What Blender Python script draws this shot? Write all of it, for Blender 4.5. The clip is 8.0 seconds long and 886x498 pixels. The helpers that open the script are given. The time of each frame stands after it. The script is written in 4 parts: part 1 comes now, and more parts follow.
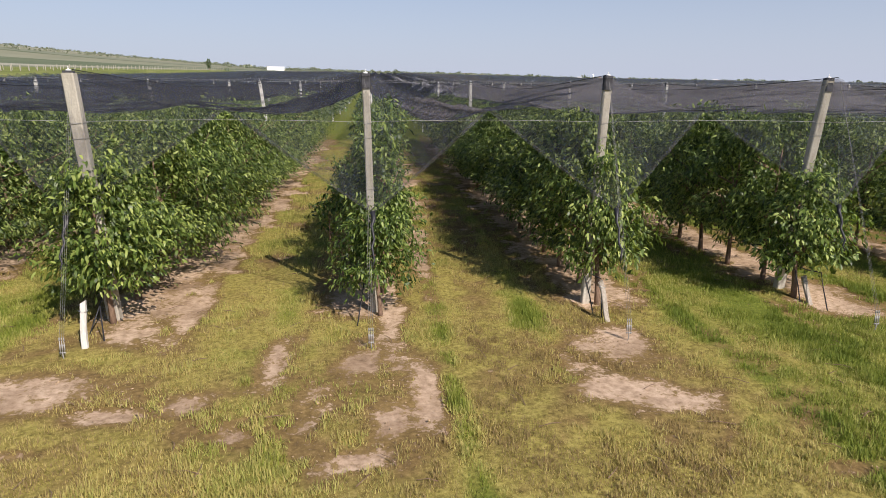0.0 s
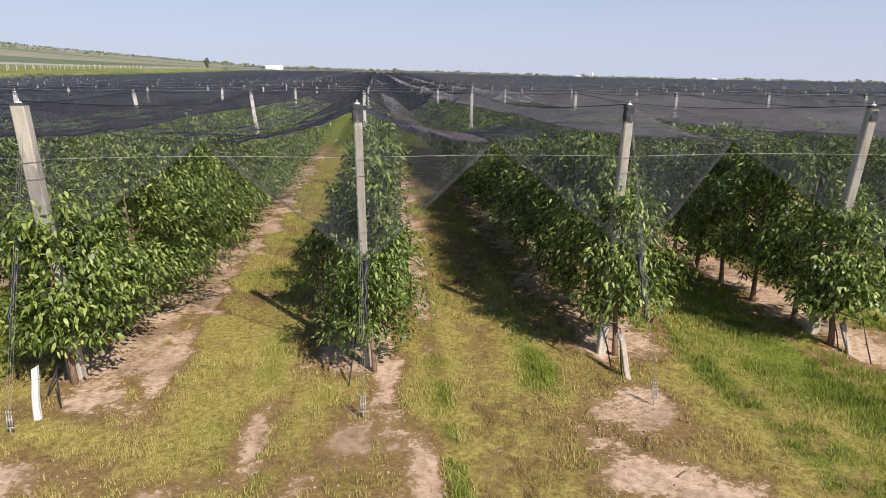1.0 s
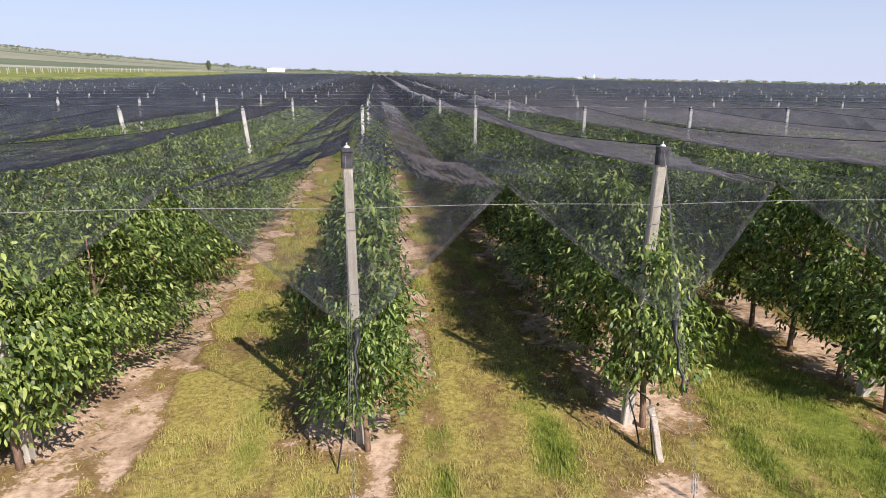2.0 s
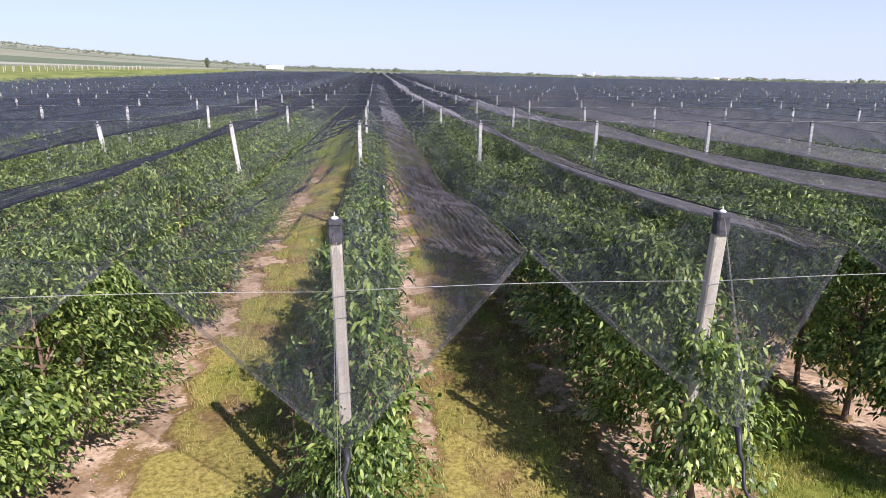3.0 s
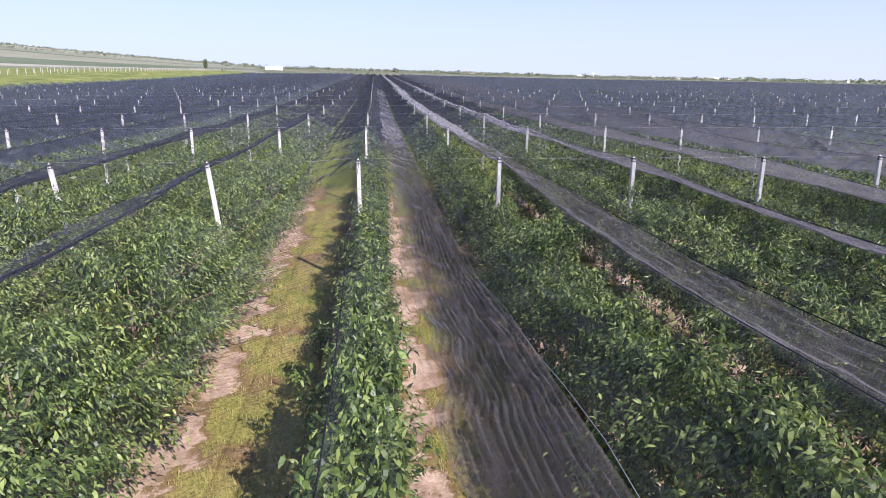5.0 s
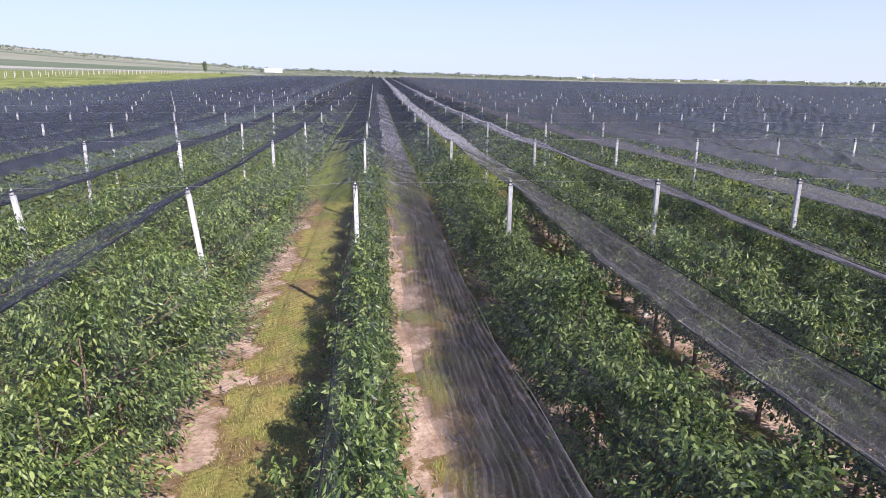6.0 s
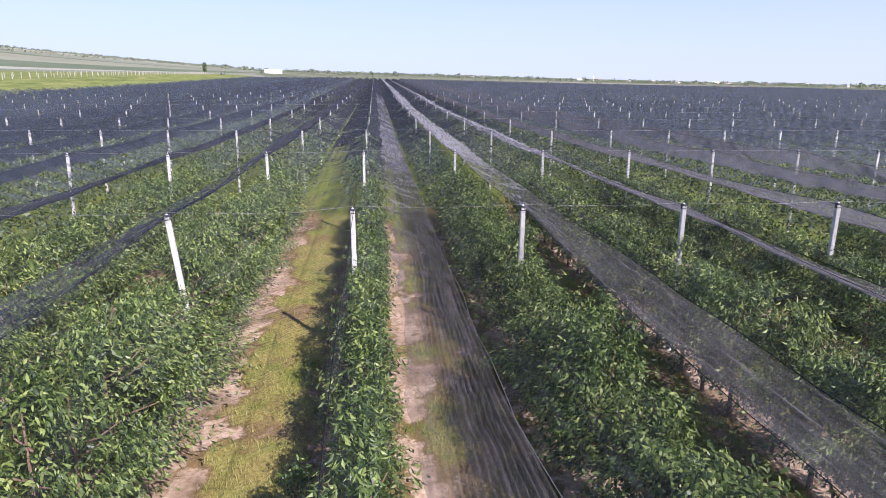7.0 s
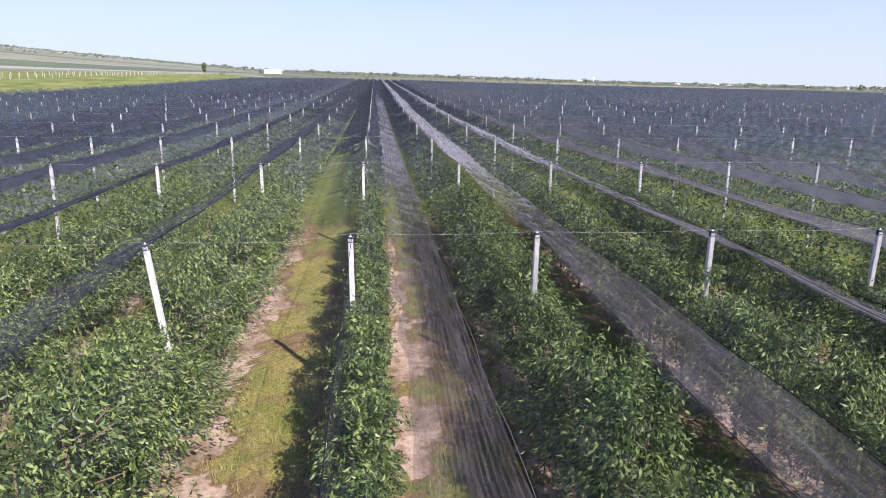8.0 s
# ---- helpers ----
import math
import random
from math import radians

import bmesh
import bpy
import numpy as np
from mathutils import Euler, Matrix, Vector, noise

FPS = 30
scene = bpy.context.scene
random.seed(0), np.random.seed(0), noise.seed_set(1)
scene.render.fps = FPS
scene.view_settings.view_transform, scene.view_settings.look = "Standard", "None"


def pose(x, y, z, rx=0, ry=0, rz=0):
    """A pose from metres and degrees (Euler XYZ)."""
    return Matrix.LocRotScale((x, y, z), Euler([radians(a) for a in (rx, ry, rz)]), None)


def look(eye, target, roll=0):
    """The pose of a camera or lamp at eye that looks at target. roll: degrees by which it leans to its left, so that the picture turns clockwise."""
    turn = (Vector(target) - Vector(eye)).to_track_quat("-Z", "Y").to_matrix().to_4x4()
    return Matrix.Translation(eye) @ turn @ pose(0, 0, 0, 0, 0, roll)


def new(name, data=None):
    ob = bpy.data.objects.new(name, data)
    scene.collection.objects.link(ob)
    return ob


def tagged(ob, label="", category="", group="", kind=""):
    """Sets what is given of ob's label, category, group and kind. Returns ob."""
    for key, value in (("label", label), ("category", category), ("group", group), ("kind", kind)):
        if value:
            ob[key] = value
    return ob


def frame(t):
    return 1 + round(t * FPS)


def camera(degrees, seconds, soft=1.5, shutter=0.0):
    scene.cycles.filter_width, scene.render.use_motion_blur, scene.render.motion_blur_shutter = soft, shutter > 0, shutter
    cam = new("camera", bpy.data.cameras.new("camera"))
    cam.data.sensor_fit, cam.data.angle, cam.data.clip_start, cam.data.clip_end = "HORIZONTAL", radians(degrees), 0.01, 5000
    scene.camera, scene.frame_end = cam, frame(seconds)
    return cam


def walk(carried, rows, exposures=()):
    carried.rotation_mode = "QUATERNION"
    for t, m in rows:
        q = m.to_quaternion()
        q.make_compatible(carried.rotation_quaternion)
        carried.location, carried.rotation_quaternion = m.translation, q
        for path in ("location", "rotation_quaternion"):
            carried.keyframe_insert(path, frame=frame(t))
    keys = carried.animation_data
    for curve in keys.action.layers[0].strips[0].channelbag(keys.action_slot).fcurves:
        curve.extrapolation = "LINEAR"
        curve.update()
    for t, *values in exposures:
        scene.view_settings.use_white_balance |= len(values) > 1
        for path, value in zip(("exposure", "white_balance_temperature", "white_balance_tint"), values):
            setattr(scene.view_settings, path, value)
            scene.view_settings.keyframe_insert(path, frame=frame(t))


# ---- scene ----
cam = camera(69.4, 8.0, soft=0.75)
PATH = [
    (0, (0.281, -0.113, 3.656), (0.481, 1.816, 3.168), 0.4),
    (0.5, (0.32, 0.452, 3.86), (0.522, 2.38, 3.369), 0.3),
    (1, (0.368, 1.119, 4.097), (0.571, 3.047, 3.605), 0.4),
    (1.5, (0.416, 1.773, 4.32), (0.618, 3.702, 3.829), 0.3),
    (1.7, (0.459, 2.024, 4.391), (0.656, 3.954, 3.907), 0.3),
    (2.8, (0.507, 3.845, 4.97), (0.712, 5.771, 4.474), 0.6),
    (3, (0.531, 4.099, 5.062), (0.731, 6.027, 4.567), 0.4),
    (3.5, (0.52, 4.868, 5.274), (0.72, 6.795, 4.779), 0.3),
    (4, (0.492, 5.749, 5.509), (0.693, 7.676, 5.014), 0.4),
    (4.5, (0.482, 6.58, 5.728), (0.683, 8.507, 5.232), 0.3),
    (6, (0.519, 9.314, 6.284), (0.721, 11.243, 5.795), 0.3),
    (6.5, (0.547, 10.129, 6.423), (0.748, 12.058, 5.937), 0.4),
    (7, (0.536, 10.935, 6.608), (0.739, 12.865, 6.122), 0.4),
    (7.5, (0.539, 11.64, 6.746), (0.742, 13.57, 6.261), 0.5),
    (8, (0.527, 12.389, 6.927), (0.732, 14.319, 6.443), 0.6),
]
EXPOSURES = [(0.0, 0.20, 6750, 16), (1.0, 0.32, 6700, 17), (1.7, 0.45, 6600, 18), (3.0, 0.73, 6150, 24), (5.0, 0.78, 5950, 27), (8.0, 0.76, 5950, 27)]
walk(cam, [(t, look(eye, target, roll)) for t, eye, target, roll in PATH], EXPOSURES)

# ---- world and sun ----
SUN_DIR = Vector((0.60, -1.02, 1.0)).normalized()     # from the ground towards the sun
world = bpy.data.worlds.new("world")
scene.world = world
world.use_nodes = True
wn = world.node_tree.nodes
wl = world.node_tree.links
sky = wn.new("ShaderNodeTexSky")
sky.sky_type = "NISHITA"
sky.sun_disc = False
sky.sun_elevation = math.asin(SUN_DIR.z)
sky.sun_rotation = math.atan2(SUN_DIR.x, SUN_DIR.y)
sky.air_density = 1.0
sky.dust_density = 0.6
sky.ozone_density = 5.0
wn["Background"].inputs["Strength"].default_value = 0.09
# summer haze: the sky pales towards the horizon
way = wn.new("ShaderNodeTexCoord")
split = wn.new("ShaderNodeSeparateXYZ")
wl.new(way.outputs["Generated"], split.inputs["Vector"])
band = wn.new("ShaderNodeValToRGB")
wl.new(split.outputs["Z"], band.inputs["Fac"])
band.color_ramp.elements[0].position, band.color_ramp.elements[0].color = 0.0, (0.95, 0.95, 0.95, 1)
band.color_ramp.elements[1].position, band.color_ramp.elements[1].color = 0.34, (0, 0, 0, 1)
haze = wn.new("ShaderNodeMix")
haze.data_type = "RGBA"
wl.new(band.outputs["Color"], haze.inputs["Factor"])
wl.new(sky.outputs["Color"], haze.inputs["A"])
haze.inputs["B"].default_value = (4.97, 5.75, 7.22, 1)
wl.new([o for o in haze.outputs if o.type == "RGBA"][0], wn["Background"].inputs["Color"])
sun_data = bpy.data.lights.new("sun", "SUN")
sun_data.energy = 5.2
sun_data.angle = radians(0.55)
sun_data.color = (1.0, 0.95, 0.87)
sun = new("sun", sun_data)
sun.matrix_world = look(SUN_DIR * 100, (0, 0, 0))

# ---- plan ----
SPACING = 4.0            # between rows
RIDGE = 3.85             # post tops
ROW_MIN, ROW_MAX = -17, 64
NET_END = 400.0
BAY = 13.35              # between post lines
LINE_2 = 25.7            # second line of posts


def row_start(i):
    """Where a row's end post stands."""
    return 10.0 + 0.04 * max(-4, min(i, 12)) * (1.0 if i > 0 else 0.6)


def smooth(a):
    a = np.clip(a, 0.0, 1.0)
    return a * a * (3 - 2 * a)


def ground_z(x, y):
    """Height of the land: level round the near rows, a slow rise beyond, a hill to the north-west."""
    x, y = np.asarray(x, float), np.asarray(y, float)
    r = np.hypot(x, y)
    side = x / np.maximum(r, 1.0)
    tilt = 1 - 1.0 * np.clip(side, 0, 1) - 0.8 * np.clip(-side, 0, 1) * (1 - smooth((r - 150) / 250))
    rise = 0.0245 * 18 * np.logaddexp(0, (r - 62) / 18) * np.where(y > -50, tilt, 0.3)
    rise = rise + 4 * smooth((-x - 70) / 60) * smooth((y - 40) / 80)
    hill = 40 * smooth((r - 700) / 900) * np.clip((-x - 0.15 * y) / 520, 0, 1.3) * (y > 0)
    return rise + hill


def gz(x, y):
    return float(ground_z(x, y))


# ---- small helpers ----
def mesh_of(name, verts, faces, mats=(), smooth_faces=False):
    me = bpy.data.meshes.new(name)
    me.from_pydata([tuple(v) for v in verts], [], [tuple(f) for f in faces])
    for m in mats:
        me.materials.append(m)
    if smooth_faces:
        me.polygons.foreach_set("use_smooth", [True] * len(me.polygons))
    me.update()
    return me


def fast_mesh(name, verts, faces, mats=(), smooth_faces=False):
    """A mesh from numpy arrays; all faces have the same number of corners."""
    verts = np.asarray(verts, np.float32)
    faces = np.asarray(faces, np.int32)
    n, k = faces.shape
    me = bpy.data.meshes.new(name)
    me.vertices.add(len(verts))
    me.vertices.foreach_set("co", verts.ravel())
    me.loops.add(n * k)
    me.loops.foreach_set("vertex_index", faces.ravel())
    me.polygons.add(n)
    me.polygons.foreach_set("loop_start", np.arange(0, n * k, k, dtype=np.int32))
    me.polygons.foreach_set("use_smooth", np.full(n, smooth_faces))
    for m in mats:
        me.materials.append(m)
    me.update(calc_edges=True)
    me.validate()
    return me


def part(name, me, parent, label="", at=(0, 0, 0)):
    """Links a mesh as one object under a thing or a part."""
    ob = new(name, me)
    ob.parent = parent
    ob.location = at
    if label:
        tagged(ob, label)
    return ob


def thing(name, at, label, category, group="", kind=""):
    ob = new(name)
    ob.empty_display_size = 0.2
    ob.location = at
    return tagged(ob, label, category, group, kind)


def tube(points, radii, sides=6, cap=True):
    """Vertices and faces of a tapered tube along points."""
    verts, faces = [], []
    pts = [Vector(p) for p in points]
    for k, p in enumerate(pts):
        d = (pts[min(k + 1, len(pts) - 1)] - pts[max(k - 1, 0)]).normalized()
        a = d.cross(Vector((0, 1, 0.01)) if abs(d.y) < 0.9 else Vector((1, 0, 0))).normalized()
        b = d.cross(a)
        for s in range(sides):
            w = 2 * math.pi * s / sides
            verts.append(p + (a * math.cos(w) + b * math.sin(w)) * radii[k])
    for k in range(len(pts) - 1):
        for s in range(sides):
            t = (s + 1) % sides
            faces.append((k * sides + s, k * sides + t, (k + 1) * sides + t, (k + 1) * sides + s))
    if cap:
        faces.append(tuple(range(sides))[::-1])
        faces.append(tuple((len(pts) - 1) * sides + s for s in range(sides)))
    return verts, faces


def join(*pieces):
    verts, faces = [], []
    for v, f in pieces:
        n = len(verts)
        verts += list(v)
        faces += [tuple(i + n for i in g) for g in f]
    return verts, faces


def prism(half_x, half_y, z0, z1, chamfer, taper=1.0, lean=(0.0, 0.0), steps=1):
    """A square post with chamfered corners, leaning by so much at its top."""
    verts, faces = [], []
    c = chamfer
    for k in range(steps + 1):
        f = k / steps
        sx, sy = half_x * (1 + (taper - 1) * f), half_y * (1 + (taper - 1) * f)
        ring = [(sx - c, -sy), (sx, -sy + c), (sx, sy - c), (sx - c, sy), (-sx + c, sy), (-sx, sy - c), (-sx, -sy + c), (-sx + c, -sy)]
        verts += [(x + lean[0] * f, y + lean[1] * f, z0 + (z1 - z0) * f) for x, y in ring]
    for k in range(steps):
        for s in range(8):
            t = (s + 1) % 8
            faces.append((k * 8 + s, k * 8 + t, k * 8 + 8 + t, k * 8 + 8 + s))
    faces.append(tuple(range(8))[::-1])
    faces.append(tuple(steps * 8 + s for s in range(8)))
    return verts, faces


# ---- materials ----
class Nodes:
    """A node material with short ways to add noise, ramps and mixes."""

    def __init__(self, name, roughness=0.8, specular=0.3):
        self.mat = bpy.data.materials.new(name)
        self.mat.use_nodes = True
        self.n, self.l = self.mat.node_tree.nodes, self.mat.node_tree.links
        self.bsdf = self.n["Principled BSDF"]
        self.bsdf.inputs["Roughness"].default_value = roughness
        self.bsdf.inputs["Specular IOR Level"].default_value = specular

    def put(self, socket, value):
        if hasattr(value, "is_linked"):
            self.l.new(value, socket)
        elif isinstance(value, (tuple, list)) and len(value) == 3 and socket.type == "RGBA":
            socket.default_value = (*value, 1)
        else:
            socket.default_value = value

    def coords(self, kind="Object"):
        return self.n.new("ShaderNodeTexCoord").outputs[kind]

    def position(self):
        return self.n.new("ShaderNodeNewGeometry").outputs["Position"]

    def stretch(self, vector, scale):
        m = self.n.new("ShaderNodeMapping")
        self.l.new(vector, m.inputs["Vector"])
        m.inputs["Scale"].default_value = scale
        return m.outputs["Vector"]

    def noise(self, vector, scale, detail=4.0, rough=0.55):
        t = self.n.new("ShaderNodeTexNoise")
        self.l.new(vector, t.inputs["Vector"])
        t.inputs["Scale"].default_value = scale
        t.inputs["Detail"].default_value = detail
        t.inputs["Roughness"].default_value = rough
        return t.outputs["Fac"]

    def ramp(self, fac, *stops):
        r = self.n.new("ShaderNodeValToRGB")
        self.l.new(fac, r.inputs["Fac"])
        e = r.color_ramp.elements
        while len(e) < len(stops):
            e.new(0.5)
        for k, (p, c) in enumerate(stops):
            e[k].position = p
            e[k].color = (*c, 1) if isinstance(c, tuple) else (c, c, c, 1)
        return r.outputs["Color"]

    def mix(self, fac, a, b, mode="MIX"):
        m = self.n.new("ShaderNodeMix")
        m.data_type = "RGBA"
        m.blend_type = mode
        self.put(m.inputs["Factor"], fac)
        self.put(m.inputs["A"], a)
        self.put(m.inputs["B"], b)
        return [o for o in m.outputs if o.type == "RGBA"][0]

    def math(self, op, a, b=0.0):
        m = self.n.new("ShaderNodeMath")
        m.operation = op
        self.put(m.inputs[0], a)
        self.put(m.inputs[1], b)
        return m.outputs[0]

    def attribute(self, name):
        a = self.n.new("ShaderNodeAttribute")
        a.attribute_name = name
        return a.outputs["Fac"]

    def random(self):
        return self.n.new("ShaderNodeObjectInfo").outputs["Random"]

    def island(self):
        return self.n.new("ShaderNodeNewGeometry").outputs["Random Per Island"]

    def bump(self, height, strength=0.4, distance=0.02):
        b = self.n.new("ShaderNodeBump")
        self.l.new(height, b.inputs["Height"])
        b.inputs["Strength"].default_value = strength
        b.inputs["Distance"].default_value = distance
        self.l.new(b.outputs["Normal"], self.bsdf.inputs["Normal"])

    def colour(self, value):
        self.put(self.bsdf.inputs["Base Color"], value)
        return self.mat


def soil_colour(m, pos):
    fine = m.noise(pos, 9.0, 6, 0.65)
    broad = m.noise(pos, 0.7, 4)
    dry = m.ramp(fine, (0.3, (0.32, 0.222, 0.142)), (0.5, (0.53, 0.385, 0.268)), (0.74, (0.70, 0.54, 0.40)))
    damp = m.ramp(fine, (0.3, (0.16, 0.10, 0.058)), (0.7, (0.34, 0.235, 0.145)))
    return m.mix(m.ramp(broad, (0.33, 0.0), (0.58, 1.0)), damp, dry)


def make_ground():
    m = Nodes("ground_near", 0.95, 0.15)
    pos = m.position()
    soil = soil_colour(m, pos)
    turf_fine = m.noise(pos, 14.0, 6, 0.7)
    turf_broad = m.noise(pos, 0.45, 4)
    green = m.ramp(turf_fine, (0.3, (0.08, 0.105, 0.017)), (0.55, (0.17, 0.20, 0.032)), (0.75, (0.26, 0.27, 0.055)))
    straw = m.ramp(turf_fine, (0.3, (0.10, 0.077, 0.018)), (0.55, (0.32, 0.272, 0.075)), (0.75, (0.48, 0.405, 0.14)))
    lush = m.math("ADD", m.attribute("lush"), m.math("MULTIPLY", m.math("SUBTRACT", turf_broad, 0.5), 0.5))
    turf = m.mix(m.ramp(lush, (0.35, 0.0), (0.75, 1.0)), straw, green)
    cover = m.attribute("turf")
    patch = m.noise(pos, 3.2, 5, 0.65)
    edge = m.math("ADD", cover, m.math("MULTIPLY", m.math("SUBTRACT", turf_fine, 0.5), 1.6))
    edge = m.math("ADD", edge, m.math("MULTIPLY", m.math("SUBTRACT", patch, 0.5), 1.1))
    sel = m.ramp(edge, (0.13, 0.0), (0.33, 1.0))
    m.bump(m.noise(pos, 22.0, 6, 0.7), 0.7, 0.03)
    thatch = m.ramp(turf_fine, (0.3, (0.085, 0.055, 0.022)), (0.55, (0.22, 0.148, 0.058)), (0.75, (0.36, 0.25, 0.115)))
    grown = m.mix(m.ramp(cover, (0.5, 0.0), (0.82, 1.0)), thatch, turf)
    return m.colour(m.mix(sel, soil, grown))


def make_fields():
    m = Nodes("ground_fields", 0.95, 0.1)
    pos = m.position()
    v = m.n.new("ShaderNodeTexVoronoi")
    m.l.new(m.stretch(pos, (0.0016, 0.0045, 0.001)), v.inputs["Vector"])
    v.inputs["Scale"].default_value = 1.0
    v.inputs["Randomness"].default_value = 0.8
    sep = m.n.new("ShaderNodeSeparateColor")
    m.l.new(v.outputs["Color"], sep.inputs["Color"])
    base = m.ramp(sep.outputs[0], (0.0, (0.085, 0.11, 0.06)), (0.3, (0.13, 0.15, 0.08)), (0.5, (0.27, 0.25, 0.17)), (0.7, (0.10, 0.125, 0.065)), (0.9, (0.36, 0.32, 0.24)))
    return m.colour(m.mix(0.35, base, m.ramp(m.noise(pos, 0.03, 6), (0.3, (0.075, 0.095, 0.05)), (0.7, (0.22, 0.21, 0.14)))))


def make_hill_fields():
    m = Nodes("hill_fields", 0.95, 0.1)
    pos = m.position()
    v = m.n.new("ShaderNodeTexVoronoi")
    m.l.new(m.stretch(pos, (0.0011, 0.011, 0.0)), v.inputs["Vector"])
    v.inputs["Scale"].default_value = 1.0
    v.inputs["Randomness"].default_value = 0.6
    sep = m.n.new("ShaderNodeSeparateColor")
    m.l.new(v.outputs["Color"], sep.inputs["Color"])
    base = m.ramp(sep.outputs[1], (0.0, (0.09, 0.12, 0.07)), (0.2, (0.17, 0.19, 0.12)), (0.3, (0.46, 0.42, 0.33)), (0.5, (0.24, 0.24, 0.16)), (0.6, (0.52, 0.48, 0.40)), (0.88, (0.12, 0.15, 0.09)))
    return m.colour(m.mix(0.4, base, m.ramp(m.noise(pos, 0.02, 6), (0.3, (0.08, 0.11, 0.06)), (0.7, (0.19, 0.20, 0.13)))))


def make_dust_field():
    m = Nodes("ploughed_pale_field", 0.95, 0.1)
    pos = m.position()
    return m.colour(m.ramp(m.noise(m.stretch(pos, (0.03, 0.12, 0.03)), 1.0, 6, 0.7), (0.3, (0.34, 0.29, 0.20)), (0.7, (0.52, 0.46, 0.36))))


def make_meadow():
    m = Nodes("meadow", 0.95, 0.1)
    pos = m.position()
    return m.colour(m.ramp(m.noise(m.stretch(pos, (1.0, 0.3, 1.0)), 0.16, 8, 0.8), (0.32, (0.07, 0.10, 0.028)), (0.5, (0.165, 0.19, 0.052)), (0.68, (0.30, 0.295, 0.11))))


def make_leaf(name, dark, mid, light, translucent=0.35):
    m = Nodes(name, 0.45, 0.45)
    shade = m.ramp(m.island(), (0.0, dark), (0.55, mid), (0.93, light))
    tint = m.ramp(m.random(), (0.0, (0.86, 0.9, 0.9)), (1.0, (1.12, 1.06, 1.0)))
    colour = m.mix(1.0, shade, tint, "MULTIPLY")
    m.colour(colour)
    tr = m.n.new("ShaderNodeBsdfTranslucent")
    warm = m.mix(1.0, colour, (1.25, 1.35, 0.5), "MULTIPLY")
    m.l.new(warm, tr.inputs["Color"])
    mx = m.n.new("ShaderNodeMixShader")
    mx.inputs[0].default_value = translucent
    m.l.new(m.bsdf.outputs[0], mx.inputs[1])
    m.l.new(tr.outputs[0], mx.inputs[2])
    m.l.new(mx.outputs[0], m.n["Material Output"].inputs["Surface"])
    return m.mat


def make_blade():
    m = Nodes("grass_blade", 0.6, 0.3)
    pos = m.position()
    lush = m.math("ADD", m.attribute("lush"), m.math("MULTIPLY", m.math("SUBTRACT", m.noise(pos, 0.9, 3), 0.5), 0.4))
    pick = m.math("SUBTRACT", m.math("ADD", lush, 0.2), m.math("MULTIPLY", m.island(), 0.45))
    colour = m.ramp(pick, (0.0, (0.28, 0.20, 0.09)), (0.22, (0.57, 0.47, 0.17)), (0.45, (0.41, 0.41, 0.12)), (0.70, (0.26, 0.30, 0.044)), (0.9, (0.17, 0.225, 0.034)))
    m.colour(colour)
    tr = m.n.new("ShaderNodeBsdfTranslucent")
    m.l.new(colour, tr.inputs["Color"])
    mx = m.n.new("ShaderNodeMixShader")
    mx.inputs[0].default_value = 0.35
    m.l.new(m.bsdf.outputs[0], mx.inputs[1])
    m.l.new(tr.outputs[0], mx.inputs[2])
    m.l.new(mx.outputs[0], m.n["Material Output"].inputs["Surface"])
    return m.mat


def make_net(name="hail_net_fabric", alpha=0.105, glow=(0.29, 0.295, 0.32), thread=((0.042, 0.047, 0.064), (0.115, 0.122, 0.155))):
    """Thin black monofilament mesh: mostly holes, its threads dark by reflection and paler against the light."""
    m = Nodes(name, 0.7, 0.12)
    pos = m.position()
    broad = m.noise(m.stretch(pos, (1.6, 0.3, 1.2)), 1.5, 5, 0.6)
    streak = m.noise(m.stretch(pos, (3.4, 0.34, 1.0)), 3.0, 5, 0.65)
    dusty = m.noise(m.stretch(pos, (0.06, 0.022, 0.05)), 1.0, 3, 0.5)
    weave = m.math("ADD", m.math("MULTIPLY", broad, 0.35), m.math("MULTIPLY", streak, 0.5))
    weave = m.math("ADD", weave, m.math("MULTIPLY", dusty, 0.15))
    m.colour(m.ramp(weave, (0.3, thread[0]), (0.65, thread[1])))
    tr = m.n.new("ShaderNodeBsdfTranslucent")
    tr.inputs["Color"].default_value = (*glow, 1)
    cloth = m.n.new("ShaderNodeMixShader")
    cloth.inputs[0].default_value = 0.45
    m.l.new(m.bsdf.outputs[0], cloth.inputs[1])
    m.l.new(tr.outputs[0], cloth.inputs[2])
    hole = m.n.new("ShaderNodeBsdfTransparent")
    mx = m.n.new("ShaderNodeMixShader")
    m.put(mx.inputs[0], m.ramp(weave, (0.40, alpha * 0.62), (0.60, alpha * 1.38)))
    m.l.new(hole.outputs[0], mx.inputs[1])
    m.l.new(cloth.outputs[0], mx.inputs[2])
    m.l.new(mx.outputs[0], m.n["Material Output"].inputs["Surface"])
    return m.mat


def make_concrete():
    m = Nodes("concrete", 0.9, 0.2)
    pos = m.coords()
    grain = m.noise(pos, 40.0, 6, 0.7)
    stain = m.noise(m.stretch(pos, (6, 6, 0.9)), 1.6, 5)
    base = m.ramp(grain, (0.3, (0.40, 0.37, 0.31)), (0.7, (0.58, 0.54, 0.46)))
    dirty = m.mix(m.ramp(stain, (0.45, 0.0), (0.7, 0.7)), base, (0.24, 0.21, 0.17))
    m.bump(grain, 0.35, 0.004)
    return m.colour(m.mix(1.0, dirty, m.ramp(m.random(), (0.0, 0.85), (1.0, 1.15)), "MULTIPLY"))


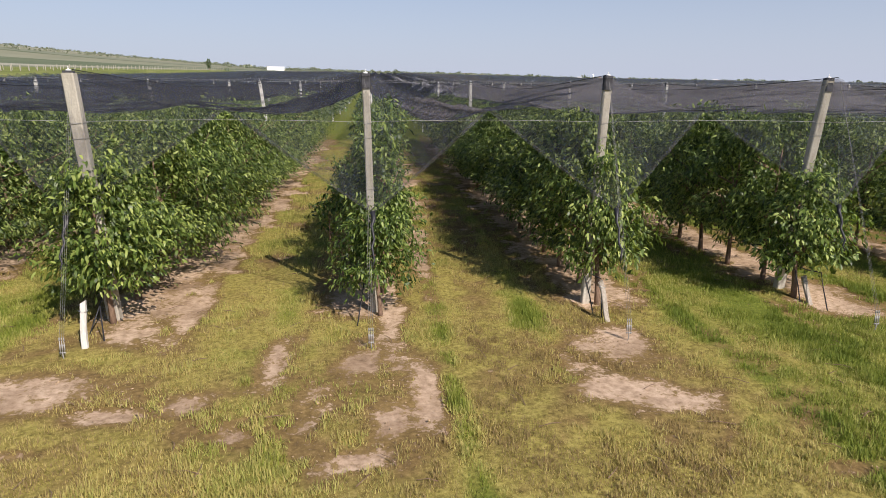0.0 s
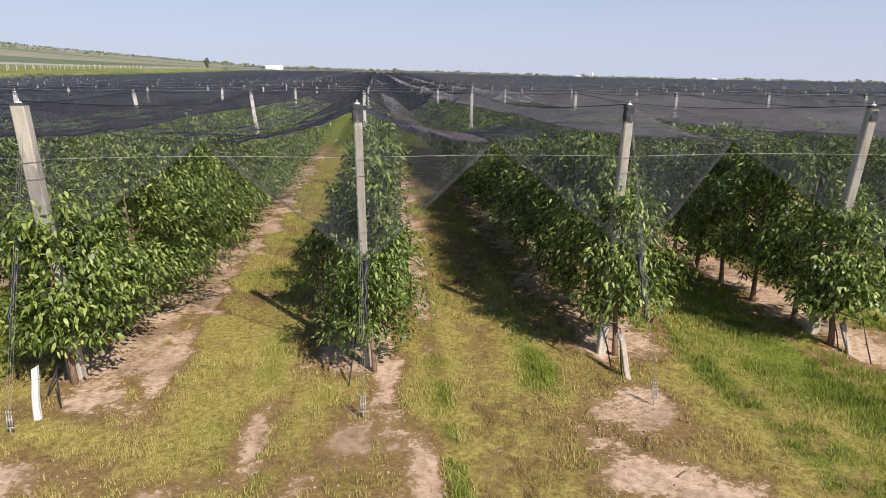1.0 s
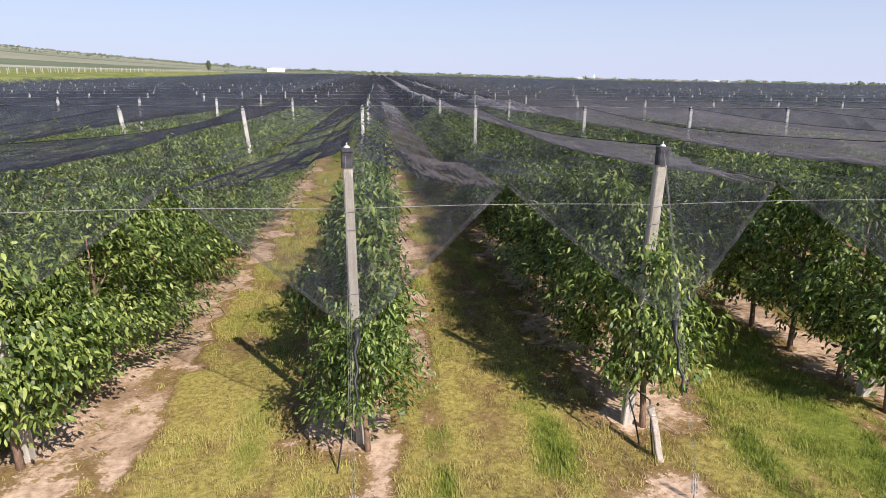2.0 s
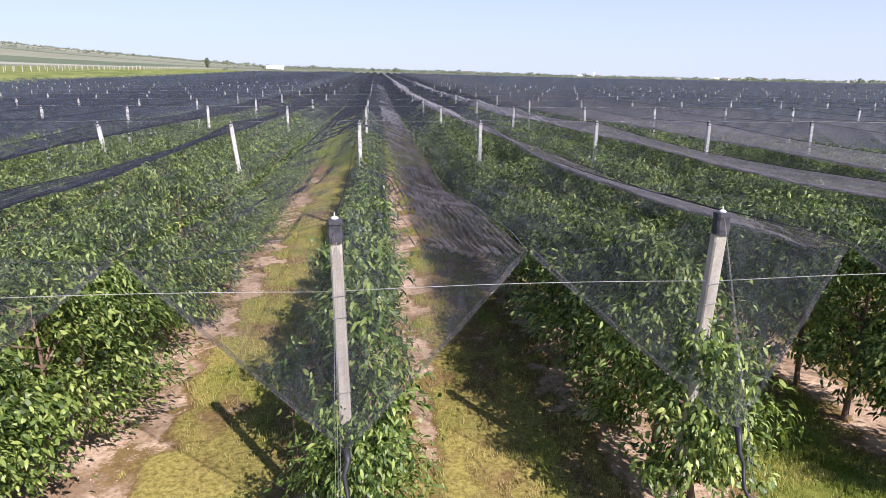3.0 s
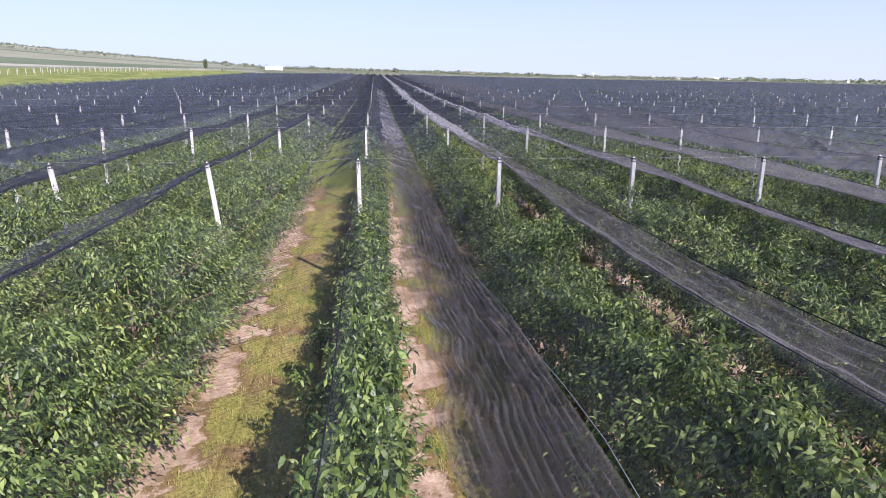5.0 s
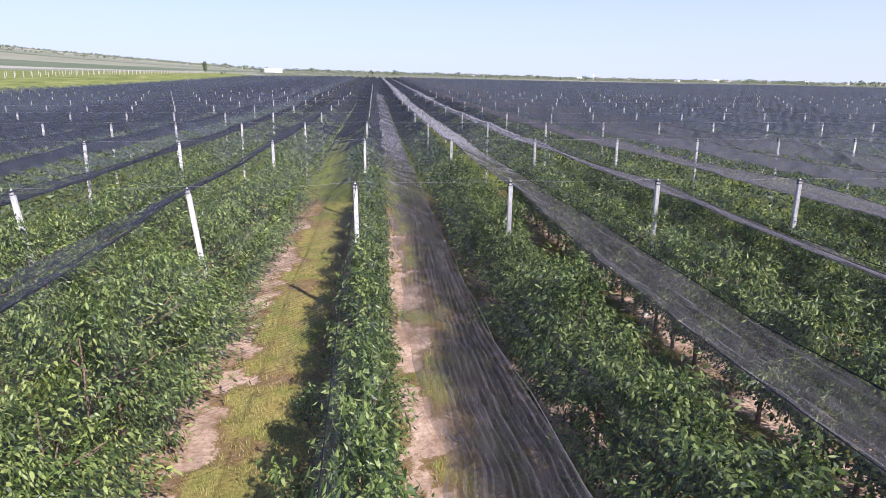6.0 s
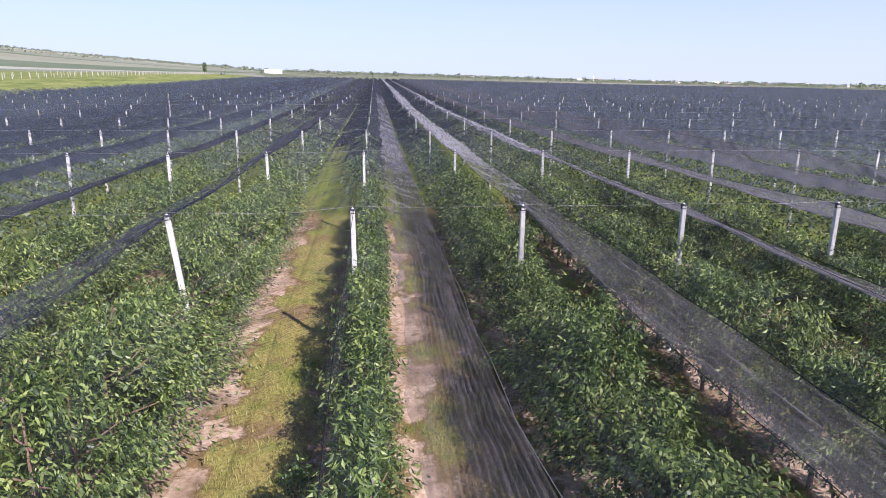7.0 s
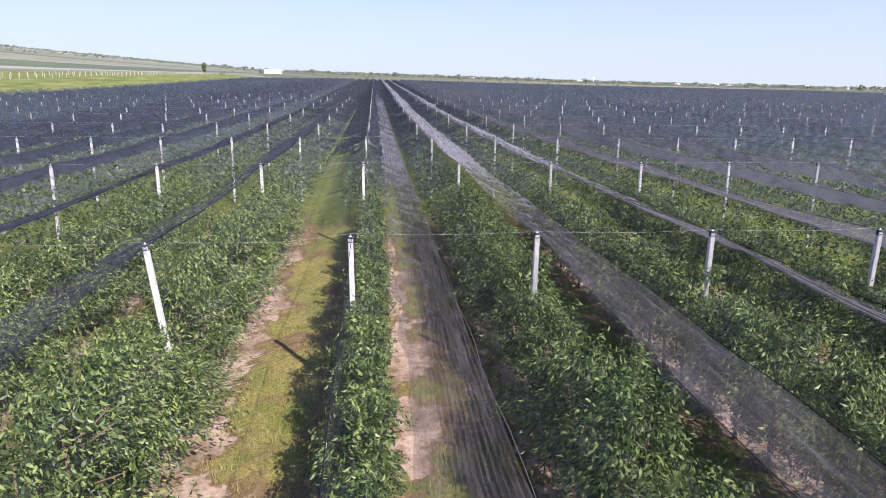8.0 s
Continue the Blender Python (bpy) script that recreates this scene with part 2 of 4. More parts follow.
def make_paint():
    m = Nodes("whitewashed_concrete", 0.85, 0.2)
    pos = m.coords()
    return m.colour(m.ramp(m.noise(m.stretch(pos, (8, 8, 1.5)), 3.0, 6, 0.7), (0.3, (0.50, 0.48, 0.43)), (0.6, (0.74, 0.72, 0.67))))


def make_bark():
    m = Nodes("bark", 0.9, 0.15)
    pos = m.coords()
    g = m.noise(m.stretch(pos, (10, 10, 3)), 4.0, 6, 0.7)
    m.bump(g, 0.6, 0.01)
    return m.colour(m.ramp(g, (0.3, (0.11, 0.068, 0.045)), (0.7, (0.30, 0.205, 0.145))))


def make_wood():
    m = Nodes("weathered_wood", 0.9, 0.15)
    pos = m.coords()
    g = m.noise(m.stretch(pos, (14, 14, 1.2)), 4.0, 6, 0.7)
    m.bump(g, 0.6, 0.006)
    return m.colour(m.ramp(g, (0.3, (0.24, 0.205, 0.16)), (0.7, (0.48, 0.43, 0.36))))


def make_plain(name, colour, roughness=0.6, metallic=0.0, grain=0.15, specular=0.4):
    m = Nodes(name, roughness, specular)
    m.bsdf.inputs["Metallic"].default_value = metallic
    lo = tuple(c * (1 - grain) for c in colour)
    hi = tuple(min(1, c * (1 + grain)) for c in colour)
    return m.colour(m.ramp(m.noise(m.coords(), 12.0, 5), (0.3, lo), (0.7, hi)))


GROUND, FIELDS, HILL, MEADOW, DUST = make_ground(), make_fields(), make_hill_fields(), make_meadow(), make_dust_field()
DARK_LEAF = make_leaf("dark_fruit_leaf", (0.022, 0.044, 0.010), (0.122, 0.190, 0.040), (0.37, 0.45, 0.14), 0.27)
LEAF = make_leaf("fruit_leaf", (0.024, 0.046, 0.010), (0.110, 0.172, 0.034), (0.34, 0.415, 0.125), 0.26)
FRESH_LEAF = make_leaf("fresh_fruit_leaf", (0.028, 0.054, 0.011), (0.110, 0.176, 0.034), (0.32, 0.395, 0.112), 0.27)
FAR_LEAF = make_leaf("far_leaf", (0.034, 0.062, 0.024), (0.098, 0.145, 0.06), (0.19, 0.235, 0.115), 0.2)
# woodland far off: the haze of the air is mixed into its pale grey-green
HAZED_LEAF = make_leaf("hazed_woodland_leaf", (0.17, 0.20, 0.155), (0.23, 0.26, 0.20), (0.28, 0.31, 0.235))
BLADE = make_blade()
CLOD = make_plain("dry_clods", (0.46, 0.33, 0.21), 0.95, 0.0, 0.35, 0.1)
NET = make_net()
# nets of the outer rows: distance haze painted in as paler, bluer threads
NET_FAR_HAZE = make_net("hail_net_far_haze", 0.19, (0.31, 0.335, 0.37), ((0.054, 0.064, 0.083), (0.13, 0.147, 0.18)))
NET_LAP = make_net("hail_net_doubled", 0.40, (0.46, 0.42, 0.43), ((0.06, 0.056, 0.06), (0.17, 0.158, 0.162)))
NET_DUSTY = make_net("hail_net_dusty", 0.42, (0.34, 0.32, 0.335), ((0.058, 0.055, 0.06), (0.15, 0.14, 0.147)))
# far part of the doubled strips, its pale colour standing in for haze
NET_HAZED = make_net("hail_net_hazed", 0.46, (0.62, 0.60, 0.64), ((0.12, 0.12, 0.13), (0.30, 0.295, 0.31)))
NET_TIED = make_net("hail_net_gathered", 0.32, (0.23, 0.23, 0.26))
NET_GUSSET = make_net("hail_net_drawn", 0.21, (0.31, 0.31, 0.33))
NET_HEM = make_net("hail_net_hem", 0.36, (0.30, 0.29, 0.30), ((0.05, 0.05, 0.055), (0.14, 0.135, 0.14)))
CONCRETE, PAINT, BARK, WOOD = make_concrete(), make_paint(), make_bark(), make_wood()
BLACK = make_plain("black_plastic", (0.025, 0.025, 0.03), 0.5)
SLEEVE = make_plain("dusty_black_sleeve", (0.06, 0.06, 0.068), 0.8, 0.0, 0.4, 0.2)
PORCELAIN = make_plain("white_plastic", (0.75, 0.75, 0.73), 0.3)
STEEL = make_plain("galvanised_wire", (0.55, 0.55, 0.53), 0.4, 0.9)
PALE_WIRE = make_plain("pale_wire", (0.36, 0.36, 0.33), 0.7)
GUY = make_plain("guy_strand", (0.2, 0.195, 0.185), 0.6, 0.3)
CABLE = make_plain("dull_cable", (0.34, 0.33, 0.31), 0.6, 0.3)
DUSTY_CORD = make_plain("dusty_cord", (0.13, 0.13, 0.135), 0.8)
CORD = make_plain("black_cord", (0.02, 0.02, 0.024), 0.9, 0.0, 0.15, 0.1)
WALL_WHITE = make_plain("white_wall", (0.8, 0.79, 0.76), 0.8)
ROOF_RED = make_plain("tile_roof", (0.30, 0.19, 0.15), 0.8)

# ---- the ground, one sheet to the horizon ----
rng = np.random.default_rng(7)


def value_noise(x, y, scale, seed):
    """Smooth noise on the plan, 0 to 1."""
    x, y = np.asarray(x) / scale, np.asarray(y) / scale
    xi, yi = np.floor(x).astype(int), np.floor(y).astype(int)
    fx, fy = smooth(x - xi), smooth(y - yi)

    def cell(a, b):
        h = (a * 374761393 + b * 668265263 + seed * 1442695) & 0x7FFFFFFF
        h = ((h ^ (h >> 13)) * 1274126177) & 0x7FFFFFFF
        return ((h ^ (h >> 16)) & 0xFFFF) / 65535.0
    return (cell(xi, yi) * (1 - fx) + cell(xi + 1, yi) * fx) * (1 - fy) + (cell(xi, yi + 1) * (1 - fx) + cell(xi + 1, yi + 1) * fx) * fy


# bare places of the headland: x, y, half width, half length, how bare
BARE = [(3.3, 6.95, 0.55, 0.30, 1.5), (3.75, 6.6, 0.45, 0.22, 1.2), (0.86, 7.0, 0.16, 0.8, 1.35), (-1.15, 8.2, 0.18, 0.75, 1.2),
        (0.08, 5.68, 0.24, 0.16, 1.5), (-4.1, 7.4, 0.8, 0.55, 1.5), (-2.85, 6.8, 0.5, 0.22, 1.2), (-2.0, 7.0, 0.28, 0.25, 1.1),
        (0.02, 8.0, 0.22, 0.30, 1.3), (0.5, 9.4, 0.28, 1.0, 0.9), (3.9, 8.6, 0.4, 0.6, 1.0), (-3.4, 9.3, 0.55, 0.5, 1.2),
        (4.9, 5.1, 0.35, 0.15, 1.0), (8.6, 9.4, 0.9, 0.4, 0.8), (-4.8, 6.3, 0.9, 0.6, 1.0), (-2.7, 10.2, 0.35, 1.3, 0.9),
        (-7.9, 9.2, 0.8, 0.8, 0.8), (0.35, 6.4, 0.22, 0.4, 0.9), (-1.3, 6.2, 0.2, 0.14, 0.9), (-3.5, 6.0, 0.4, 0.15, 0.9)]
# brown, thinly grown places round them
THIN = [(0.15, 6.9, 0.95, 2.3, 0.56), (3.65, 7.4, 0.95, 1.9, 0.56), (-3.7, 8.0, 1.1, 1.6, 0.34), (7.9, 9.5, 0.9, 0.9, 0.3), (2.0, 6.4, 0.8, 2.6, 0.26), (5.6, 7.0, 1.2, 1.8, 0.26), (2.4, 7.2, 0.9, 1.6, 0.30),
        (5.4, 20.0, 0.9, 9.0, 0.3), (-2.2, 7.2, 1.7, 2.0, 0.26), (2.0, 25.0, 0.9, 16.0, 0.45), (-2.1, 25.0, 0.7, 16.0, 0.26)]


# long strips of bare soil beside the first rows: from x, to x, how bare
STRIPS = [(-4.1, -2.75, 0.8), (0.55, 1.25, 0.85), (3.25, 4.2, 1.0)]


def turf_cover(x, y):
    """How far the ground is grown over: 0 bare soil, 1 grass."""
    x, y = np.asarray(x, float), np.asarray(y, float)
    n1, n2 = value_noise(x, y, 0.9, 3), value_noise(x, y, 0.28, 5)
    d = np.abs((x - 0.18 + SPACING / 2) % SPACING - SPACING / 2)
    half = np.where(x > 6, 0.34, np.where(x > 2.2, 0.46, np.where(x > 0, 0.30, 0.48)))
    under = 1 - smooth((d - half - 0.75 * (n1 - 0.5) - 0.5 * (n2 - 0.5)) / 0.5)
    under = under * smooth((y - 9.2) / 1.2)
    track = np.exp(-((d - 1.05) / 0.16) ** 2) * 0.35 * smooth((y - 6) / 4)
    wob = 0.8 * (n1 - 0.5) + 0.6 * (n2 - 0.5)
    for lo, hi, k in STRIPS:
        strip = smooth((x + wob - lo) / 0.22) * (1 - smooth((x + wob - hi) / 0.22))
        under = np.maximum(under, k * strip * smooth((y - 11.0) / 2.5))
    bare = np.zeros_like(x)
    for bx, by, wx, wy, k in BARE:
        q = ((x - bx) / wx) ** 2 + ((y - by) / wy) ** 2
        bare = np.maximum(bare, k * np.exp(-q * 1.2))
    thin = np.zeros_like(x)
    for bx, by, wx, wy, k in THIN:
        q = ((x - bx) / wx) ** 2 + ((y - by) / wy) ** 2
        thin = np.maximum(thin, k * (1 - smooth((q - 0.5) / 0.9)))
    n3 = value_noise(x, y, 0.12, 8)
    cover = np.clip(0.96 - 0.95 * under - track - thin * 0.8 - 0.92 * bare * (0.05 + 0.75 * n2 + 1.05 * n3) + (0.4 + 0.5 * smooth((y - 11) / 4)) * (n1 - 0.5) + 0.4 * (n2 - 0.5) + 0.3 * (n3 - 0.5), 0, 1)
    off = smooth((np.maximum(np.maximum(x - 12, -8 - x) / 6, (y - 34) / 20)))
    return cover * (1 - off) + 0.85 * off


def lushness(x, y):
    """Where the grass is green (1) and where it has dried to straw (0)."""
    x, y = np.asarray(x, float), np.asarray(y, float)
    a = (x + SPACING / 2) % SPACING - SPACING / 2
    strips = (0.50 * np.exp(-((a - 1.2) / 0.17) ** 2) * smooth((x + 3) / 1.5) + 0.25 * np.exp(-((a + 1.25) / 0.3) ** 2)) * (1 - 0.85 * smooth((y - 11) / 3))
    weeds = 0.75 * np.exp(-(((x - 2.65) / 0.4) ** 2 + ((y - 10.0) / 1.0) ** 2)) + 0.1 * np.exp(-(((x + 0.35) / 0.45) ** 2 + ((y - 5.4) / 0.5) ** 2))
    side = 0.36 * smooth((x - 4.2) / 1.5) + 0.35 * smooth((-4.4 - x) / 1.0) - 0.04 * smooth((0.2 - x) / 1.5) + 0.22 * smooth((y - 11) / 5) - 0.24 * np.exp(-((x - 2.5) / 1.2) ** 2) * (1 - smooth((y - 10) / 3))
    lush = np.clip(0.25 + strips + weeds + side + 0.30 * (value_noise(x, y, 1.5, 51) - 0.5) + 0.42 * (value_noise(x, y, 0.4, 52) - 0.5), 0, 1)
    off = smooth((np.maximum(np.maximum(x - 12, -8 - x) / 6, (y - 34) / 20)))
    lush = lush * (1 - off) + 1.0 * off
    back = smooth((3.2 - y) / 4)
    return lush * (1 - back) + (0.42 + 0.5 * (value_noise(x, y, 3.0, 53) - 0.5)) * back


def graded(lo, hi, step, out_lo, out_hi, growth):
    mid = list(np.arange(lo, hi + step / 2, step))
    up, s, v = [], step, mid[-1]
    while v < out_hi:
        s *= growth
        v += s
        up.append(v)
    down, s, v = [], step, mid[0]
    while v > out_lo:
        s *= growth
        v -= s
        down.append(v)
    return np.array(down[::-1] + mid + up)


def build_ground():
    xs = graded(-8.5, 12.5, 0.16, -4600, 4600, 1.12)
    ys = graded(3.5, 32.0, 0.17, -600, 4700, 1.12)
    gx, gy = np.meshgrid(xs, ys)
    x, y = gx.ravel(), gy.ravel()
    z = ground_z(x, y)
    cover = turf_cover(x, y)
    near = np.hypot(x, y) < 60
    z = z + near * (0.05 * (value_noise(x, y, 1.3, 11) - 0.5) + 0.035 * (value_noise(x, y, 0.35, 12) - 0.5) + 0.02 * cover)
    nx, ny = len(xs), len(ys)
    a = (np.arange(ny - 1)[:, None] * nx + np.arange(nx - 1)[None, :]).ravel()
    faces = np.stack([a, a + 1, a + nx + 1, a + nx], 1)
    me = fast_mesh("ground", np.stack([x, y, z], 1), faces, (GROUND, FIELDS, HILL, MEADOW, DUST), True)
    cx, cy = x[faces].mean(1), y[faces].mean(1)
    r = np.hypot(cx, cy)
    slot = np.zeros(len(faces), np.int32)
    slot[(r > 480) | (cy > NET_END + 3) | (cy < -60)] = 1
    slot[(cx < (ROW_MIN - 1) * SPACING) & (cy > 20)] = 3
    slot[(slot == 3) & (r > 620)] = 1
    slot[(r > 620) & (-cx - 0.17 * cy > 0) & (cy > 0)] = 2
    slot[(cy > NET_END + 10) & (cy < 540) & (cx > 24) & (cx < 110)] = 4
    slot[(cy > 500) & (cy < 640) & (cx > 300) & (cx < 420)] = 4
    me.polygons.foreach_set("material_index", slot)
    layer = me.attributes.new("turf", "FLOAT", "POINT")
    layer.data.foreach_set("value", cover.astype(np.float32))
    layer = me.attributes.new("lush", "FLOAT", "POINT")
    layer.data.foreach_set("value", lushness(x, y).astype(np.float32))
    ob = new("ground", me)
    return tagged(ob, "dry grassy headland and tree-row strips of bare pinkish soil", "ground", kind="structure")


build_ground()


def blades_of(r, x, y, length, width):
    """Short leaning grass blades, one triangle each, at places of the plan."""
    n = len(x)
    a = r.uniform(0, 2 * math.pi, n)
    tilt = r.uniform(0.05, 1.1, n)
    side = np.stack([-np.sin(a), np.cos(a), np.zeros(n)], 1) * (width / 2)[:, None]
    out = np.stack([np.cos(a) * np.sin(tilt), np.sin(a) * np.sin(tilt), np.cos(tilt)], 1)
    root = np.stack([x, y, ground_z(x, y) - 0.005], 1)
    verts = np.stack([root - side, root + side, root + out * length[:, None]], 1).reshape(-1, 3)
    return verts, np.arange(3 * n).reshape(-1, 3)


def grow_grass(name, count, x0, x1, y0, y1, tall, seed):
    r = np.random.default_rng(seed)
    x, y = r.uniform(x0, x1, count), r.uniform(y0, y1, count)
    clump = value_noise(x, y, 0.16, 71)
    keep = turf_cover(x, y) + 0.45 * (clump - 0.5) > r.uniform(0.40, 0.93, count)
    # the sward thins out towards the sides instead of ending at a line
    rim = np.minimum((x - x0) / 2.5, (x1 - x) / 2.5)
    rim = np.minimum(rim, (y - y0) / 1.8 if y0 < 10 else (y1 - y) / 6)
    keep &= rim + 0.5 * (value_noise(x, y, 0.8, 33) - 0.5) > r.uniform(0, 1, count)
    x, y, clump = x[keep], y[keep], clump[keep]
    lush = lushness(x, y)
    length = tall * r.uniform(0.5, 1.4, len(x)) * (0.35 + 0.6 * lush + 1.0 * clump ** 1.5)
    v, t = blades_of(r, x, y, length, 0.008 + 0.010 * r.uniform(0, 1, len(x)) * (0.4 + lush))
    me = fast_mesh(name, v, t, (BLADE,))
    layer = me.attributes.new("lush", "FLOAT", "POINT")
    layer.data.foreach_set("value", np.repeat(lush, 3).astype(np.float32))
    ob = new(name, me)
    tagged(ob, "short patchy grass, part green and part dried to straw", "grass", kind="stuff")


def scatter_clods():
    """Crumbs of dry soil and stubble lumps on the bare ground."""
    r = np.random.default_rng(19)
    n = 9000
    x, y = r.uniform(-7, 9, n), r.uniform(4, 20, n)
    keep = turf_cover(x, y) < 0.5
    x, y = x[keep], y[keep]
    n = len(x)
    size = 0.006 + 0.017 * r.uniform(0, 1, n) ** 3
    base = np.array([(1, 0, 0), (0, 1, 0), (-1, 0, 0), (0, -1, 0), (0, 0, 0.8), (0, 0, -0.5)])
    v = base[None] * size[:, None, None] * r.uniform(0.6, 1.3, (n, 6, 3)) + np.stack([x, y, ground_z(x, y) + 0.012], 1)[:, None]
    f = np.array([(0, 1, 4), (1, 2, 4), (2, 3, 4), (3, 0, 4), (1, 0, 5), (2, 1, 5), (3, 2, 5), (0, 3, 5)])
    t = (f[None] + (np.arange(n) * 6)[:, None, None]).reshape(-1, 3)
    ob = new("soil_clods", fast_mesh("soil_clods", v.reshape(-1, 3), t, (CLOD,), True))
    tagged(ob, "loose crumbs and clods of dry pale soil", "soil", kind="stuff")


def scatter_twigs():
    """Pruned twigs left lying on the headland and under the trees."""
    r = random.Random(23)
    pieces = []
    for _ in range(170):
        x, y = r.uniform(-6, 9), r.uniform(4.5, 18)
        a, ln = r.uniform(0, math.pi), r.uniform(0.12, 0.45)
        c, q = math.cos(a) * ln / 2, math.sin(a) * ln / 2
        z = gz(x, y) + 0.03
        pieces.append(tube([(x - c, y - q, z), (x + 0.02, y, z + 0.02), (x + c, y + q, z)], [0.006, 0.005, 0.003], 4))
    ob = new("pruned_twigs", mesh_of("pruned_twigs", *join(*pieces), (BARK,)))
    tagged(ob, "thin dry pruned twigs lying on the ground", "twigs", kind="stuff")


scatter_clods()
scatter_twigs()
grow_grass("headland_grass", 900000, -9.5, 12.0, 2.6, 12.0, 0.070, 1)
grow_grass("aisle_grass", 360000, -9.5, 12.0, 12.0, 34.0, 0.10, 2)

# ---- fruit trees ----
def leaf_mesh(centres, dirs, ups, lengths, widths):
    """Pointed oval leaves that arch over towards the tip, six corners and four triangles each."""
    n = len(centres)
    side = np.cross(dirs, ups)
    side /= np.linalg.norm(side, axis=1, keepdims=True) + 1e-9
    nrm = np.cross(side, dirs)
    L, W = lengths[:, None], widths[:, None]
    low, high = centres + dirs * L * 0.27 + nrm * L * 0.05, centres + dirs * L * 0.64 + nrm * L * 0.02
    tip = centres + dirs * L - nrm * L * 0.17
    verts = np.stack([centres, low + side * W * 0.46, low - side * W * 0.46, high + side * W * 0.43, high - side * W * 0.43, tip], 1).reshape(-1, 3)
    o = (np.arange(n) * 6)[:, None]
    tris = np.stack([o + np.array([0, 2, 1]), o + np.array([1, 2, 4]), o + np.array([1, 4, 3]), o + np.array([3, 4, 5])], 1).reshape(-1, 3)
    return verts, tris


def card_leaves(centres, dirs, ups, lengths, widths):
    """Folded leaf clumps of two triangles each."""
    n = len(centres)
    side = unit(np.cross(dirs, ups))
    L, W = lengths[:, None], widths[:, None]
    drop = np.array([0, 0, 1.0]) * L * 0.12
    verts = np.stack([centres, centres + dirs * L * 0.45 + side * W * 0.5 - drop, centres + dirs * L, centres + dirs * L * 0.45 - side * W * 0.5 - drop], 1).reshape(-1, 3)
    o = (np.arange(n) * 4)[:, None]
    tris = np.stack([o + np.array([0, 2, 1]), o + np.array([0, 3, 2])], 1).reshape(-1, 3)
    return verts, tris


def unit(v):
    return v / (np.linalg.norm(v, axis=1, keepdims=True) + 1e-9)


def crown_leaves(r, half_w, half_l, z0, z1, shoots, per_shoot, size, plain=False):
    """Leaves along many shoots that arch out of the trunk; the outline stays uneven."""
    # the shoots stand in tufts, with gaps of shade between them
    tufts = max(5 if shoots < 60 else 12, shoots // 7)
    tuft = r.integers(0, tufts, shoots)
    zc = np.clip((r.permutation(tufts) / tufts + r.uniform(0, 1 / tufts, tufts))[tuft] ** 0.85 + r.normal(0, 0.055, shoots), 0, 1)
    z = z0 + (z1 - z0) * zc
    belly = 0.55 + 0.6 * np.sin(np.clip(zc * 1.05 + 0.12, 0, 1) * math.pi) ** 0.7
    ang = r.uniform(0, 2 * math.pi, tufts)[tuft] + r.normal(0, 0.30, shoots)
    rad = np.clip((r.uniform(0.25, 1.0, tufts) ** 0.5)[tuft] + r.normal(0, 0.13, shoots), 0.15, 1.1)
    ends = np.stack([np.cos(ang) * rad * half_w * belly, np.sin(ang) * rad * half_l * (0.8 + 0.2 * belly), z], 1)
    ends[:, :2] *= r.uniform(0.88, 1.16, (shoots, 1))
    roots = np.stack([ends[:, 0] * 0.25, ends[:, 1] * 0.25, np.maximum(z - r.uniform(0.15, 0.6, shoots), 0.55)], 1)
    s = np.repeat(np.arange(shoots), per_shoot)
    f = r.uniform(0.35, 1.12, len(s))
    c = roots[s] + (ends - roots)[s] * f[:, None] + r.normal(0, 0.075, (len(s), 3))
    c[:, 2] += 0.12 * np.sin(f * 2.2)
    out = unit((ends - roots)[s] * np.array([1, 1, 0.5]) + r.normal(0, 0.34, (len(s), 3)))
    d = unit(out + np.array([0, 0, -0.75]) + r.normal(0, 0.42, (len(s), 3)))
    up = unit(0.9 * out + np.array([0, 0, 0.85]) + r.normal(0, 0.4, (len(s), 3)))
    L = size * r.uniform(0.65, 1.3, len(s))
    v, t = (card_leaves if plain else leaf_mesh)(c, d, up, L, L * r.uniform(0.30, 0.40, len(s)))
    # older, larger leaves deep inside the crown
    m = 2 * shoots if shoots < 60 else 320
    zi = r.uniform(0.04, 0.93, m)
    bi = 0.55 + 0.6 * np.sin(np.clip(zi * 1.05 + 0.12, 0, 1) * math.pi) ** 0.7
    ai, qi = r.uniform(0, 2 * math.pi, m), 0.72 * r.uniform(0.05, 1, m) ** 0.5
    ci = np.stack([np.cos(ai) * qi * half_w * bi, np.sin(ai) * qi * half_l, z0 + (z1 - z0) * zi], 1)
    li = size * r.uniform(1.0, 1.45, m)
    vi, ti = card_leaves(ci, unit(r.normal(0, 1, (m, 3)) + np.array([0, 0, -0.4])), unit(r.normal(0, 0.6, (m, 3)) + np.array([0, 0, 1.0])), li, li * 0.5)
    return np.concatenate([v, vi]), np.concatenate([t, ti + len(v)])


